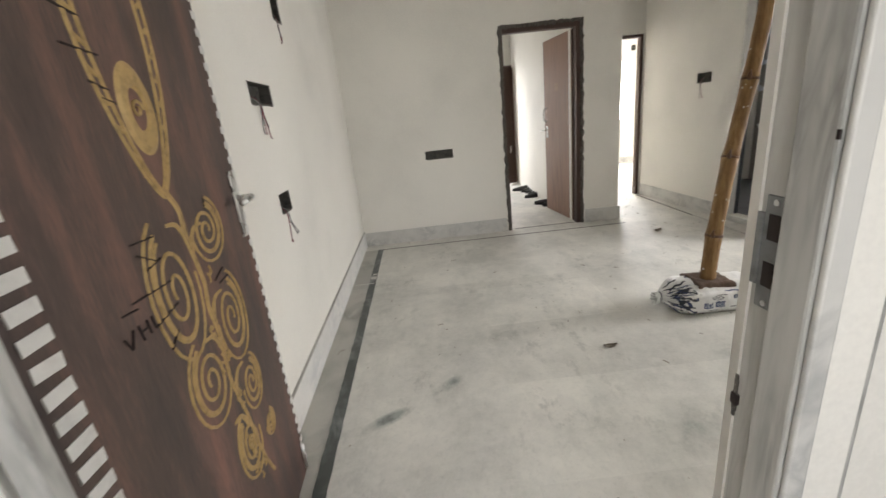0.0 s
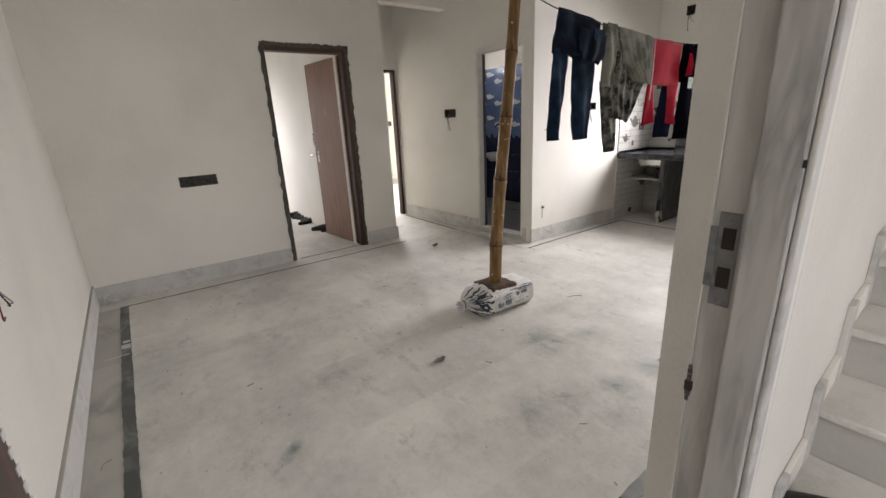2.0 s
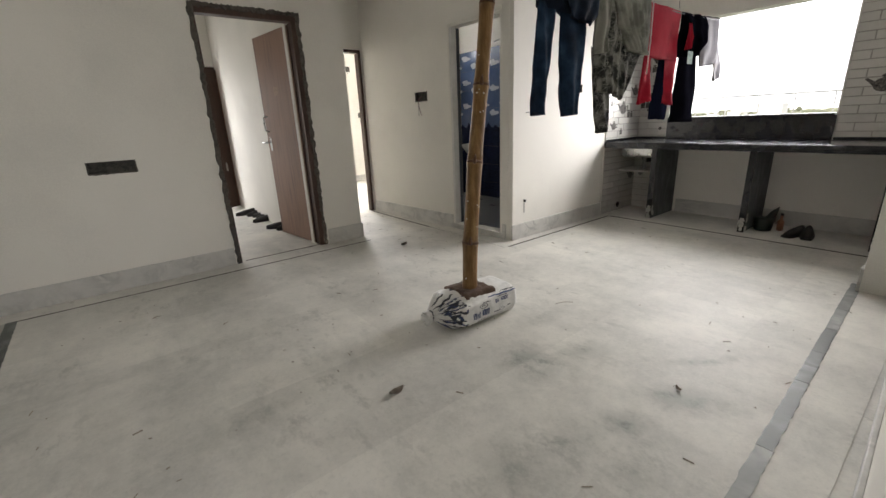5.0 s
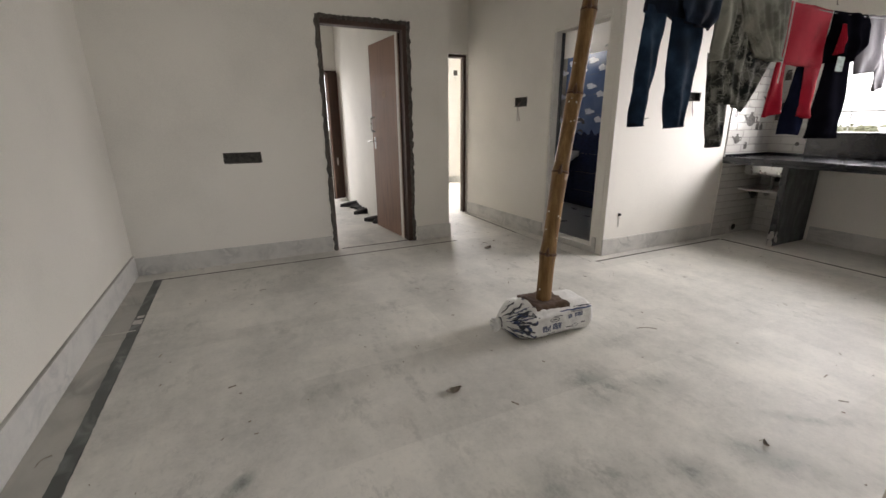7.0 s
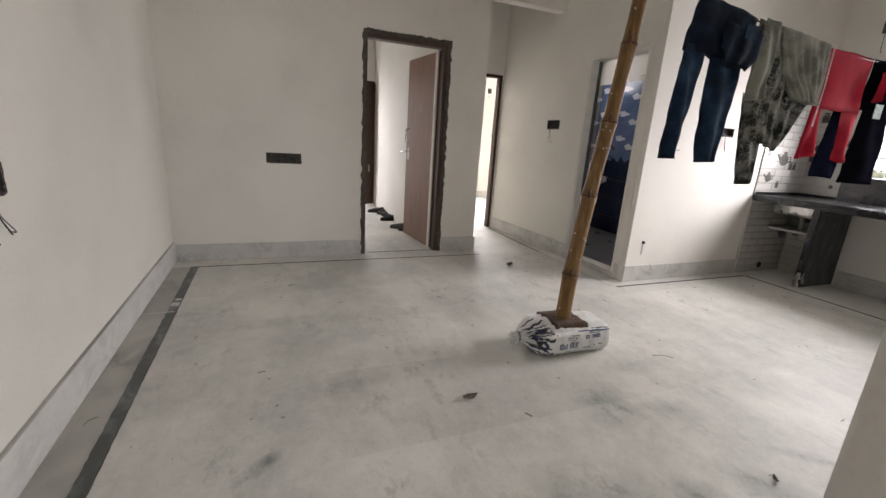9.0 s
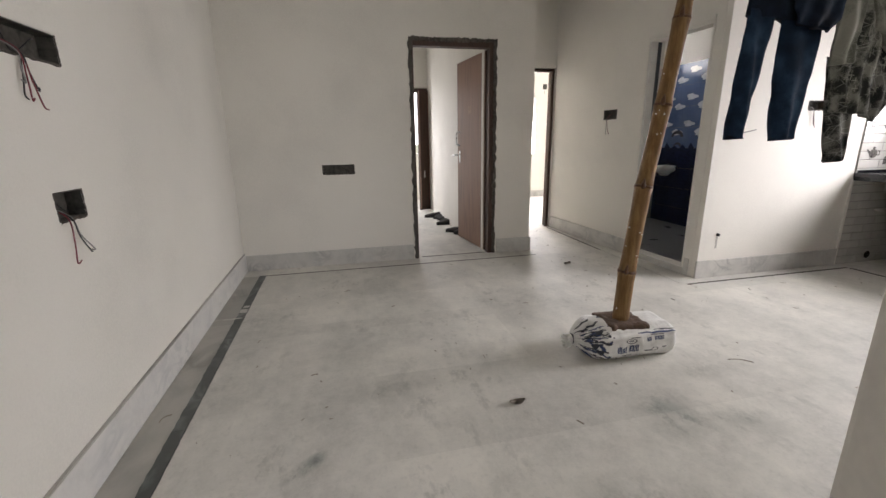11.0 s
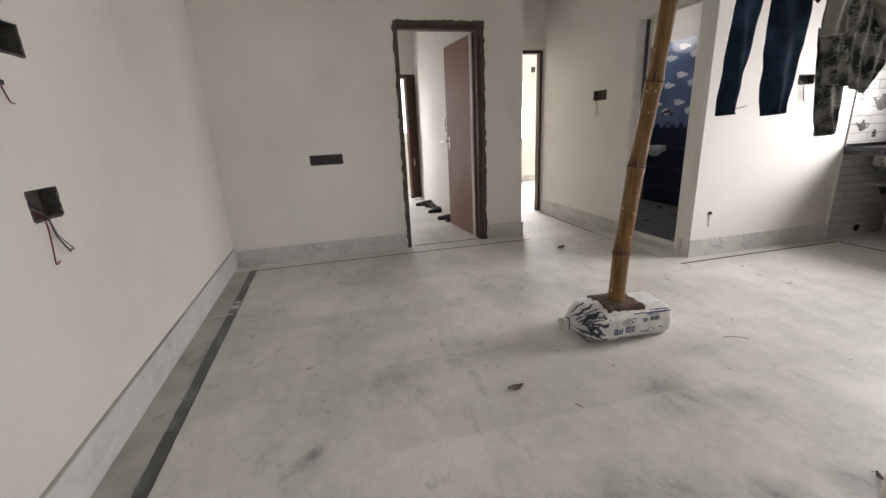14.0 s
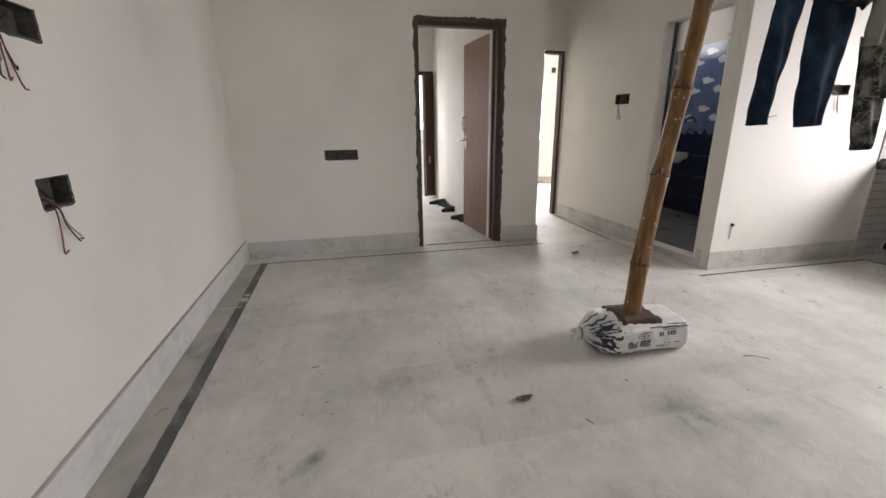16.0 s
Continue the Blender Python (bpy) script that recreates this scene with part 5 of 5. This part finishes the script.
sack_print(0.22, 0.62, PI + 0.42, PI + 0.47, INKDARK, "thin dark printed line", wob=0.5, seed=6)
for ct_, ca_, rt, ra in ((0.475, PI - 0.20, 0.055, 0.11), (0.71, PI + 0.11, 0.04, 0.06)):
    bm = bmesh.new()
    for k in range(28):
        q = lambda a, s: bm.verts.new(sack_at(ct_ + rt * s * math.cos(a), ca_ + ra * s * math.sin(a), 0.002))
        a, b_ = 2 * PI * k / 28, 2 * PI * (k + 1) / 28
        bm.faces.new((q(a, 1), q(b_, 1), q(b_, 0.82), q(a, 0.82)))
    part("printed_oval", bm, INKDARK, sc, "dark printed oval outline")
for k in range(4):
    sack_print(0.45 + 0.0125 * k, 0.4585 + 0.0125 * k, PI - 0.235, PI - 0.17, INKDARK, "small dark printed bar")
for k in range(13):
    a = PI - 1.9 + 0.24 * k + r.uniform(-0.06, 0.06)
    sack_print(0.015 + r.uniform(0, 0.05), r.uniform(0.19, 0.33), a - 0.05, a + 0.05, INKDARK if k % 3 else INK, "print drawn together in the folds", name="fold_print", wob=1.3, seed=k + 20)
for k in range(48):
    a, t = PI - r.uniform(-0.5, 1.7), r.uniform(0.05, 0.30)
    s = r.uniform(0.018, 0.055)
    sack_print(t, t + s, a - s * 1.6, a + s * 1.6, INK if k % 4 == 0 else INKDARK, "broken dark print in the folds", name="fold_print", wob=1.5, seed=k + 60)

# ---- washing line ----
LINE = [(2.405, 2.60, 2.135), (2.64, 2.54, 2.045), (3.13, 2.53, 1.985), (3.8, 2.53, 1.928), (4.35, 2.525, 1.915), (4.75, 2.52, 1.925), (5.1, 2.515, 1.945), (5.84, 2.50, 2.06)]
cl = thing("washing_line", pose(0, 0, 0), "thin cord strung from the bamboo pole to the window wall", "cord")
tube("cord", bent(LINE, 6), 0.004, WIREBLACK, cl, sides=6)
ring = [(2.388 + 0.052 * math.cos(q), 2.682 + 0.052 * math.sin(q), 2.13 + 0.006 * math.sin(2 * q)) for q in [2 * math.pi * k / 18 for k in range(19)]]
tube("knot_loop", ring, 0.005, WIREBLACK, cl, sides=6)


def line_z(x):
    for a, b in zip(LINE, LINE[1:]):
        if a[0] <= x <= b[0]:
            return a[2] + (b[2] - a[2]) * (x - a[0]) / (b[0] - a[0])
    return LINE[-1][2]


def drape(name, rows, mat, parent, label="", depth=0.022, y=2.53, ripple=0.010, waves=5, seed=0, n=26, crumple=0.012):
    """Hanging cloth as a closed flattened sleeve: rows from the top down of (z left, z right, x left, x right)."""
    bm = bmesh.new()
    fine = []
    for a, b in zip(rows, rows[1:]):
        steps = 7
        for k in range(steps):
            t = k / steps
            fine.append([p + (q - p) * t for p, q in zip(a, b)])
    fine.append(list(rows[-1]))
    rings = []
    for i, (zl, zr, xl, xr) in enumerate(fine):
        down = i / max(1, len(fine) - 1)
        ring = []
        for k in range(2 * n):
            s = k / n if k < n else 2 - k / n
            side = -1 if k < n else 1
            x = xl + (xr - xl) * s
            z = zl + (zr - zl) * s
            thick = depth * (0.25 + 0.75 * down ** 0.7) * max(0.0, math.sin(math.pi * min(max(s, 0.02), 0.98))) ** 0.5
            wave = ripple * (0.3 + down) * math.sin(waves * math.pi * s + seed + 1.7 * math.sin(3 * down + seed))
            v = Vector((x * 9 + seed, side * 2.0, z * 7))
            ring.append(bm.verts.new((x + 0.006 * noise.noise(v * 2), y + wave + side * thick + crumple * noise.noise(v) * (0.3 + down), z + 0.006 * noise.noise(v * 1.3))))
        rings.append(ring)
    for p, q in zip(rings, rings[1:]):
        for k in range(2 * n):
            bm.faces.new((p[k], p[(k + 1) % (2 * n)], q[(k + 1) % (2 * n)], q[k]))
    bm.faces.new(rings[0][::-1])
    bm.faces.new(rings[-1])
    return part(name, bm, mat, parent, label, smooth=True)


def top(x):
    return line_z(x) + 0.012


je = thing("jeans", pose(0, 0, 0), "dark blue denim jeans hung over the line by the waist", "jeans")
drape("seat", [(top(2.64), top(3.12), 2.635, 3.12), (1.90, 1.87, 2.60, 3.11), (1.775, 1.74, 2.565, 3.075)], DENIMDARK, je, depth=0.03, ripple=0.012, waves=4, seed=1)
leg1 = drape("leg", [(1.80, 1.80, 2.585, 2.765), (1.60, 1.61, 2.582, 2.715), (1.38, 1.385, 2.577, 2.678), (1.188, 1.192, 2.573, 2.662)], DENIM, je, depth=0.045, seed=2, waves=3)
leg2 = drape("leg", [(1.78, 1.76, 2.79, 3.06), (1.60, 1.60, 2.80, 3.055), (1.38, 1.385, 2.83, 3.01), (1.178, 1.185, 2.855, 2.985)], DENIM, je, depth=0.045, seed=3, waves=3)
drape("folded_waist", [(1.93, 1.90, 2.80, 3.115), (1.80, 1.76, 2.79, 3.10), (1.735, 1.70, 2.82, 3.05)], DENIMDARK, je, "folded waist in the darker denim", depth=0.02, y=2.475, seed=4)
boxed("pocket_patch", (2.93, 3.03, 2.452, 2.456, 1.86, 1.93), DENIM, je, "stitched pocket")
drape("hem", [(1.205, 1.208, 2.570, 2.665), (1.186, 1.19, 2.570, 2.665)], DENIMDARK, leg1, "stitched hem", depth=0.050, seed=2, ripple=0.0)
drape("hem", [(1.198, 1.203, 2.852, 2.988), (1.176, 1.183, 2.852, 2.988)], DENIMDARK, leg2, "stitched hem", depth=0.050, seed=3, ripple=0.0)

ca = thing("camouflage_trousers", pose(0, 0, 0), "grey-green and black camouflage trousers slung over the line", "trousers")
drape("waist", [(top(3.12), top(3.30), 3.11, 3.33), (1.80, 1.80, 3.12, 3.45), (1.55, 1.55, 3.14, 3.46), (1.32, 1.31, 3.21, 3.44)], CAMO, ca, depth=0.03, seed=5, waves=6, y=2.52)
drape("leg", [(1.60, 1.58, 3.13, 3.32), (1.33, 1.32, 3.20, 3.38), (1.05, 1.06, 3.265, 3.41)], CAMODARK, ca, "narrow black camouflage leg", depth=0.03, seed=6, waves=3, y=2.535)
drape("back_leg", [(1.74, 1.60, 3.36, 3.82), (1.50, 1.50, 3.40, 3.74), (1.33, 1.27, 3.42, 3.60)], CAMODARK, ca, "black camouflage with pale crosses", depth=0.02, seed=7, waves=5, y=2.555)
r = random.Random(31)
bm = bmesh.new()
for k in range(34):
    x, z, w = r.uniform(3.2, 3.60), r.uniform(1.36, 1.72), r.uniform(0.012, 0.032)
    y0 = (2.478 if x < 3.45 else 2.526) + r.uniform(-0.003, 0.003)
    box(bm, x - w, x + w, y0 - 0.0015, y0, z - 0.0022, z + 0.0022)
    box(bm, x + w * 0.3 - 0.002, x + w * 0.3 + 0.002, y0 - 0.0018, y0 - 0.0002, z - w * 0.8, z + w * 0.8)
tagged(part("cross_print", bm, SAGE, ca, "pale printed crosses"), kind="stuff")
sg = thing("grey_green_shirt", pose(0, 0, 0), "creased grey-green knit shirt draped on the line", "shirt")
drape("body", [(top(3.30), top(3.80), 3.28, 3.80), (1.86, 1.83, 3.32, 3.81), (1.74, 1.66, 3.38, 3.83), (1.60, 1.575, 3.54, 3.82)], SAGE, sg, depth=0.03, seed=8, waves=13, ripple=0.009, y=2.50, crumple=0.025)
drape("sleeve", [(top(3.14), top(3.25), 3.13, 3.27), (1.75, 1.75, 3.12, 3.26), (1.55, 1.56, 3.11, 3.24)], SAGE, sg, depth=0.025, seed=9, waves=3, y=2.49)

rd = thing("red_top", pose(0, 0, 0), "plain red long-sleeved top folded over the line", "top")
drape("body", [(top(3.84), top(4.36), 3.835, 4.36), (1.75, 1.74, 3.84, 4.355), (1.575, 1.565, 3.86, 4.35)], RED, rd, depth=0.022, seed=10, waves=2, ripple=0.006, crumple=0.006)
drape("sleeve", [(1.66, 1.64, 3.835, 3.92), (1.45, 1.45, 3.80, 3.93), (1.235, 1.265, 3.81, 3.965)], RED, rd, depth=0.022, seed=11, waves=2)
drape("sleeve", [(1.62, 1.60, 4.13, 4.35), (1.42, 1.42, 4.19, 4.345), (1.245, 1.225, 4.17, 4.345)], RED, rd, depth=0.022, seed=12, waves=2)
tube("white_seam", [(3.842, 2.505, 1.93), (3.838, 2.50, 1.7), (3.825, 2.50, 1.45)], 0.004, TOOTH, rd, "white side seam", sides=6)

bk = thing("black_trousers", pose(0, 0, 0), "black and navy track trousers bunched on the line", "trousers")
drape("bunched_waist", [(top(4.37), top(4.80), 4.36, 4.80), (1.86, 1.86, 4.37, 4.86), (1.74, 1.74, 4.38, 4.85), (1.60, 1.62, 4.40, 4.74)], BLACKCLOTH, bk, depth=0.06, seed=13, waves=5, ripple=0.02, crumple=0.03)
drape("leg", [(1.60, 1.58, 4.12, 4.40), (1.35, 1.35, 4.08, 4.36), (1.12, 1.11, 4.06, 4.33)], NAVY, bk, depth=0.03, seed=14, waves=3, y=2.56)
drape("leg", [(1.66, 1.66, 4.40, 4.74), (1.35, 1.35, 4.39, 4.78), (1.085, 1.08, 4.38, 4.77)], BLACKCLOTH, bk, depth=0.04, seed=15, waves=3, y=2.535)
drape("red_lining", [(1.84, 1.84, 4.375, 4.42), (1.74, 1.74, 4.375, 4.46), (1.645, 1.66, 4.38, 4.43)], RED, bk, "dark red lining", depth=0.010, y=2.468, seed=1)
boxed("care_label", (4.385, 4.475, 2.455, 2.458, 1.54, 1.635), shader("label_cloth", (0.22, 0.30, 0.27), rough=0.8, scale=60, spread=0.5), bk, "pale green sewn label")
gy = thing("grey_shirt", pose(0, 0, 0), "thin lilac-grey shirt hung before the window", "shirt")
drape("body", [(top(4.80), top(5.12), 4.79, 5.12), (1.72, 1.72, 4.78, 5.15), (1.535, 1.57, 4.78, 5.10)], GREYCLOTH, gy, depth=0.02, seed=16, waves=3)
drape("sleeve", [(1.75, 1.75, 5.05, 5.17), (1.58, 1.58, 5.08, 5.27), (1.43, 1.47, 5.17, 5.29)], GREYCLOTH, gy, depth=0.018, seed=17, waves=2)


# ---- litter on the floor ----
def dry_leaf(m, label, size=0.1):
    lf = thing("dry_leaf", m, label, "leaf", "litter")
    b = bmesh.new()
    n = 12
    lo, hi = [], []
    for i in range(n + 1):
        t = i / n
        w = size * 0.28 * math.sin(math.pi * t) ** 0.8
        curl = 0.018 * (2 * t - 1) ** 2 + 0.004
        for s, row in ((-1, lo), (1, hi)):
            row.append(b.verts.new((size * (t - 0.5), s * w, curl + 0.25 * w + 0.004 * noise.noise(Vector((t * 5, s, 0))))))
    mid = [b.verts.new((size * (i / n - 0.5), 0, 0.002 + 0.012 * (2 * i / n - 1) ** 2)) for i in range(n + 1)]
    for row in (lo, hi):
        for i in range(n):
            b.faces.new((row[i], row[i + 1], mid[i + 1], mid[i]))
    g = bmesh.ops.solidify(b, geom=list(b.faces), thickness=0.0015)
    part("blade", b, LEAF, lf, smooth=True)
    tube("stalk", [(size * 0.5, 0, 0.013), (size * 0.68, 0.01, 0.004)], 0.0015, LEAF, lf, sides=5)
    return lf


dry_leaf(pose(1.335, 2.265, 0.003, 0, 0, 5), "curled pale dry leaf on the floor", 0.08)
dry_leaf(pose(2.68, 4.235, 0.003, 0, 0, 30), "dark curled scrap on the floor", 0.11)
dry_leaf(pose(2.28, 1.44, 0.003, 0, 0, 60), "small curled leaf on the floor", 0.035)
r = random.Random(77)
bm = bmesh.new()
for k in range(210):
    x, y = (r.uniform(-0.1, 5.0), r.uniform(1.1, 4.7)) if k % 3 else (r.uniform(2.5, 3.35), r.uniform(3.6, 5.9))
    if x > 3.4 and y > 3.4:
        continue
    a, ln, w = r.uniform(0, 3.14), r.choice((0.003, 0.004, 0.006, 0.008, 0.018)), r.uniform(0.001, 0.0025)
    c, s = math.cos(a), math.sin(a)
    q = [(x + c * i * ln - s * j * w, y + s * i * ln + c * j * w) for i, j in ((-1, -1), (1, -1), (1, 1), (-1, 1))]
    lo = [bm.verts.new((u, v, 0.003)) for u, v in q]
    hi = [bm.verts.new((u * 0.999 + x * 0.001, v, 0.003 + r.uniform(0.001, 0.004))) for u, v in q]
    bm.faces.new(hi)
    for i in range(4):
        bm.faces.new((lo[i], lo[(i + 1) % 4], hi[(i + 1) % 4], hi[i]))
tagged(part("floor_litter", bm, LEAF), "scattered chips, straws and dust on the floor", "litter", kind="stuff")
for x, y, a, ln in ((2.62, 2.35, -30, 0.12), (0.54, 4.02, 20, 0.05), (-0.27, 2.52, 55, 0.06)):
    st = tube("twig", bent([(0, 0, 0.006), (ln * 0.5, 0.012, 0.008), (ln, 0, 0.006)], 4), [0.002] * 9, LEAF, sides=5)
    st.matrix_basis = pose(x, y, 0.0, 0, 0, a)
    tagged(st, "thin dry twig on the floor", "twig", "litter")

# ---- floor pieces ----
fl = bpy.data.objects["floor"]


SKEW = 0.0211


def slab(name, x0, x1, y0, y1, mat, z=0.003, skew0=0.0, skew1=0.0):
    """A thin floor slab; skew leans its west and east edges with the west wall, about the far corner."""
    b = bmesh.new()
    e = 0.00005
    a0, a1 = x0 + skew0 * (4.87 - y0), x0 + skew0 * (4.87 - y1)
    b0, b1 = x1 + skew1 * (4.87 - y0), x1 + skew1 * (4.87 - y1)
    lo = [b.verts.new(p) for p in ((a0, y0, 0), (b0, y0, 0), (b1, y1, 0), (a1, y1, 0))]
    hi = [b.verts.new(p) for p in ((a0 + e, y0 + e, z), (b0 - e, y0 + e, z), (b1 - e, y1 - e, z), (a1 + e, y1 - e, z))]
    for k in range(4):
        b.faces.new((lo[k], lo[(k + 1) % 4], hi[(k + 1) % 4], hi[k]))
    b.faces.new(hi)
    return part(name, b, mat, fl)


def worn_strip(name, line, w0, w1, mat, z=0.003, seed=0, rough=0.004):
    """A strip along a line of two points, its sides from w0 to w1 across it, with chipped edges."""
    b = bmesh.new()
    a, c = Vector((*line[0], 0)), Vector((*line[1], 0))
    d = (c - a).normalized()
    side = Vector((-d.y, d.x, 0))
    n = max(3, int((c - a).length / 0.03))
    rnd = random.Random(seed)
    rows = []
    for k in range(n + 1):
        p = a.lerp(c, k / n)
        q0, q1 = w0 + rnd.uniform(-1, 1) * rough, w1 + rnd.uniform(-1, 1) * rough
        rows.append([b.verts.new(p + side * w + Vector((0, 0, h))) for w, h in ((q0, 0.0), (q0, z), (q1, z), (q1, 0.0))])
    for p, q in zip(rows, rows[1:]):
        for k in range(3):
            b.faces.new((p[k], p[k + 1], q[k + 1], q[k]))
    b.faces.new(rows[0])
    b.faces.new(rows[-1][::-1])
    return part(name, b, mat, fl)


def west_x(x, y):
    return x + SKEW * (4.87 - y)


XS = [-0.184, 0.70, 1.58, 2.46, 3.34, 4.2, 5.06]
YS = [0.90, 1.42, 2.04, 2.66, 3.28, 3.42, 3.9, 4.645]
for xa, xb in zip(XS, XS[1:]):
    for ya, yb in zip(YS, YS[1:]):
        if xa > 3.3 and yb > 3.43:
            continue
        slab("floor_slab", xa, xb, ya, yb, FLOOR, skew0=SKEW if xa < 0 else 0.0)
r = random.Random(5)
y = 0.86
while y < 4.66:
    ln = r.uniform(0.28, 0.62)
    y1 = min(y + ln, 4.66)
    worn_strip("dark_strip", ((west_x(-0.2135, y), y + 0.001), (west_x(-0.2135, y1), y1 - 0.001)), -0.028, 0.028, STRIPE, 0.0065, int(y * 97), 0.003)
    slab("border_slab", -0.383, -0.242, y, min(y + ln, 4.66), BORDER, skew0=SKEW, skew1=SKEW)
    y += ln
for xa, xb, ya, yb in ((-0.38, -0.20, 3.655, 3.668), (-0.240, -0.188, 3.76, 3.83), (-0.23, -0.19, 3.86, 3.90)):
    slab("cement_patch", xa, xb, ya, yb, CHIP, z=0.007, skew0=SKEW, skew1=SKEW)
x = -0.23
while x < 2.5:
    ln = r.uniform(0.4, 0.8)
    slab("dark_strip", x, min(x + ln, 2.54), 4.648, 4.668, INLAY)
    slab("border_slab", x, min(x + ln, 2.54), 4.67, 4.853, FLOOR)
    x += ln
x = 0.95
while x < 4.1:
    ln = r.uniform(0.3, 0.6)
    worn_strip("dark_strip", ((x, 1.028 + 0.0298 * x), (x + ln - 0.002, 1.028 + 0.0298 * (x + ln))), -0.026, 0.026, GREYSTRIPE if r.random() < 0.4 else STRIPE, 0.0065, int(x * 91), 0.003)
    x += ln
for xa, xb in ((3.36, 4.1), (4.1, 5.1)):
    slab("dark_strip", xa, xb, 3.44, 3.458, INLAY)
for ya, yb in ((1.2, 1.9), (1.9, 2.7), (2.7, 3.43)):
    slab("dark_strip", 5.10, 5.118, ya, yb, INLAY)
for ya, yb in ((3.46, 4.2), (4.2, 5.0), (5.0, 5.95)):
    slab("dark_strip", 3.30, 3.316, ya, yb, INLAY)
slab("dark_strip", 1.35, 2.07, 4.905, 4.918, INLAY)
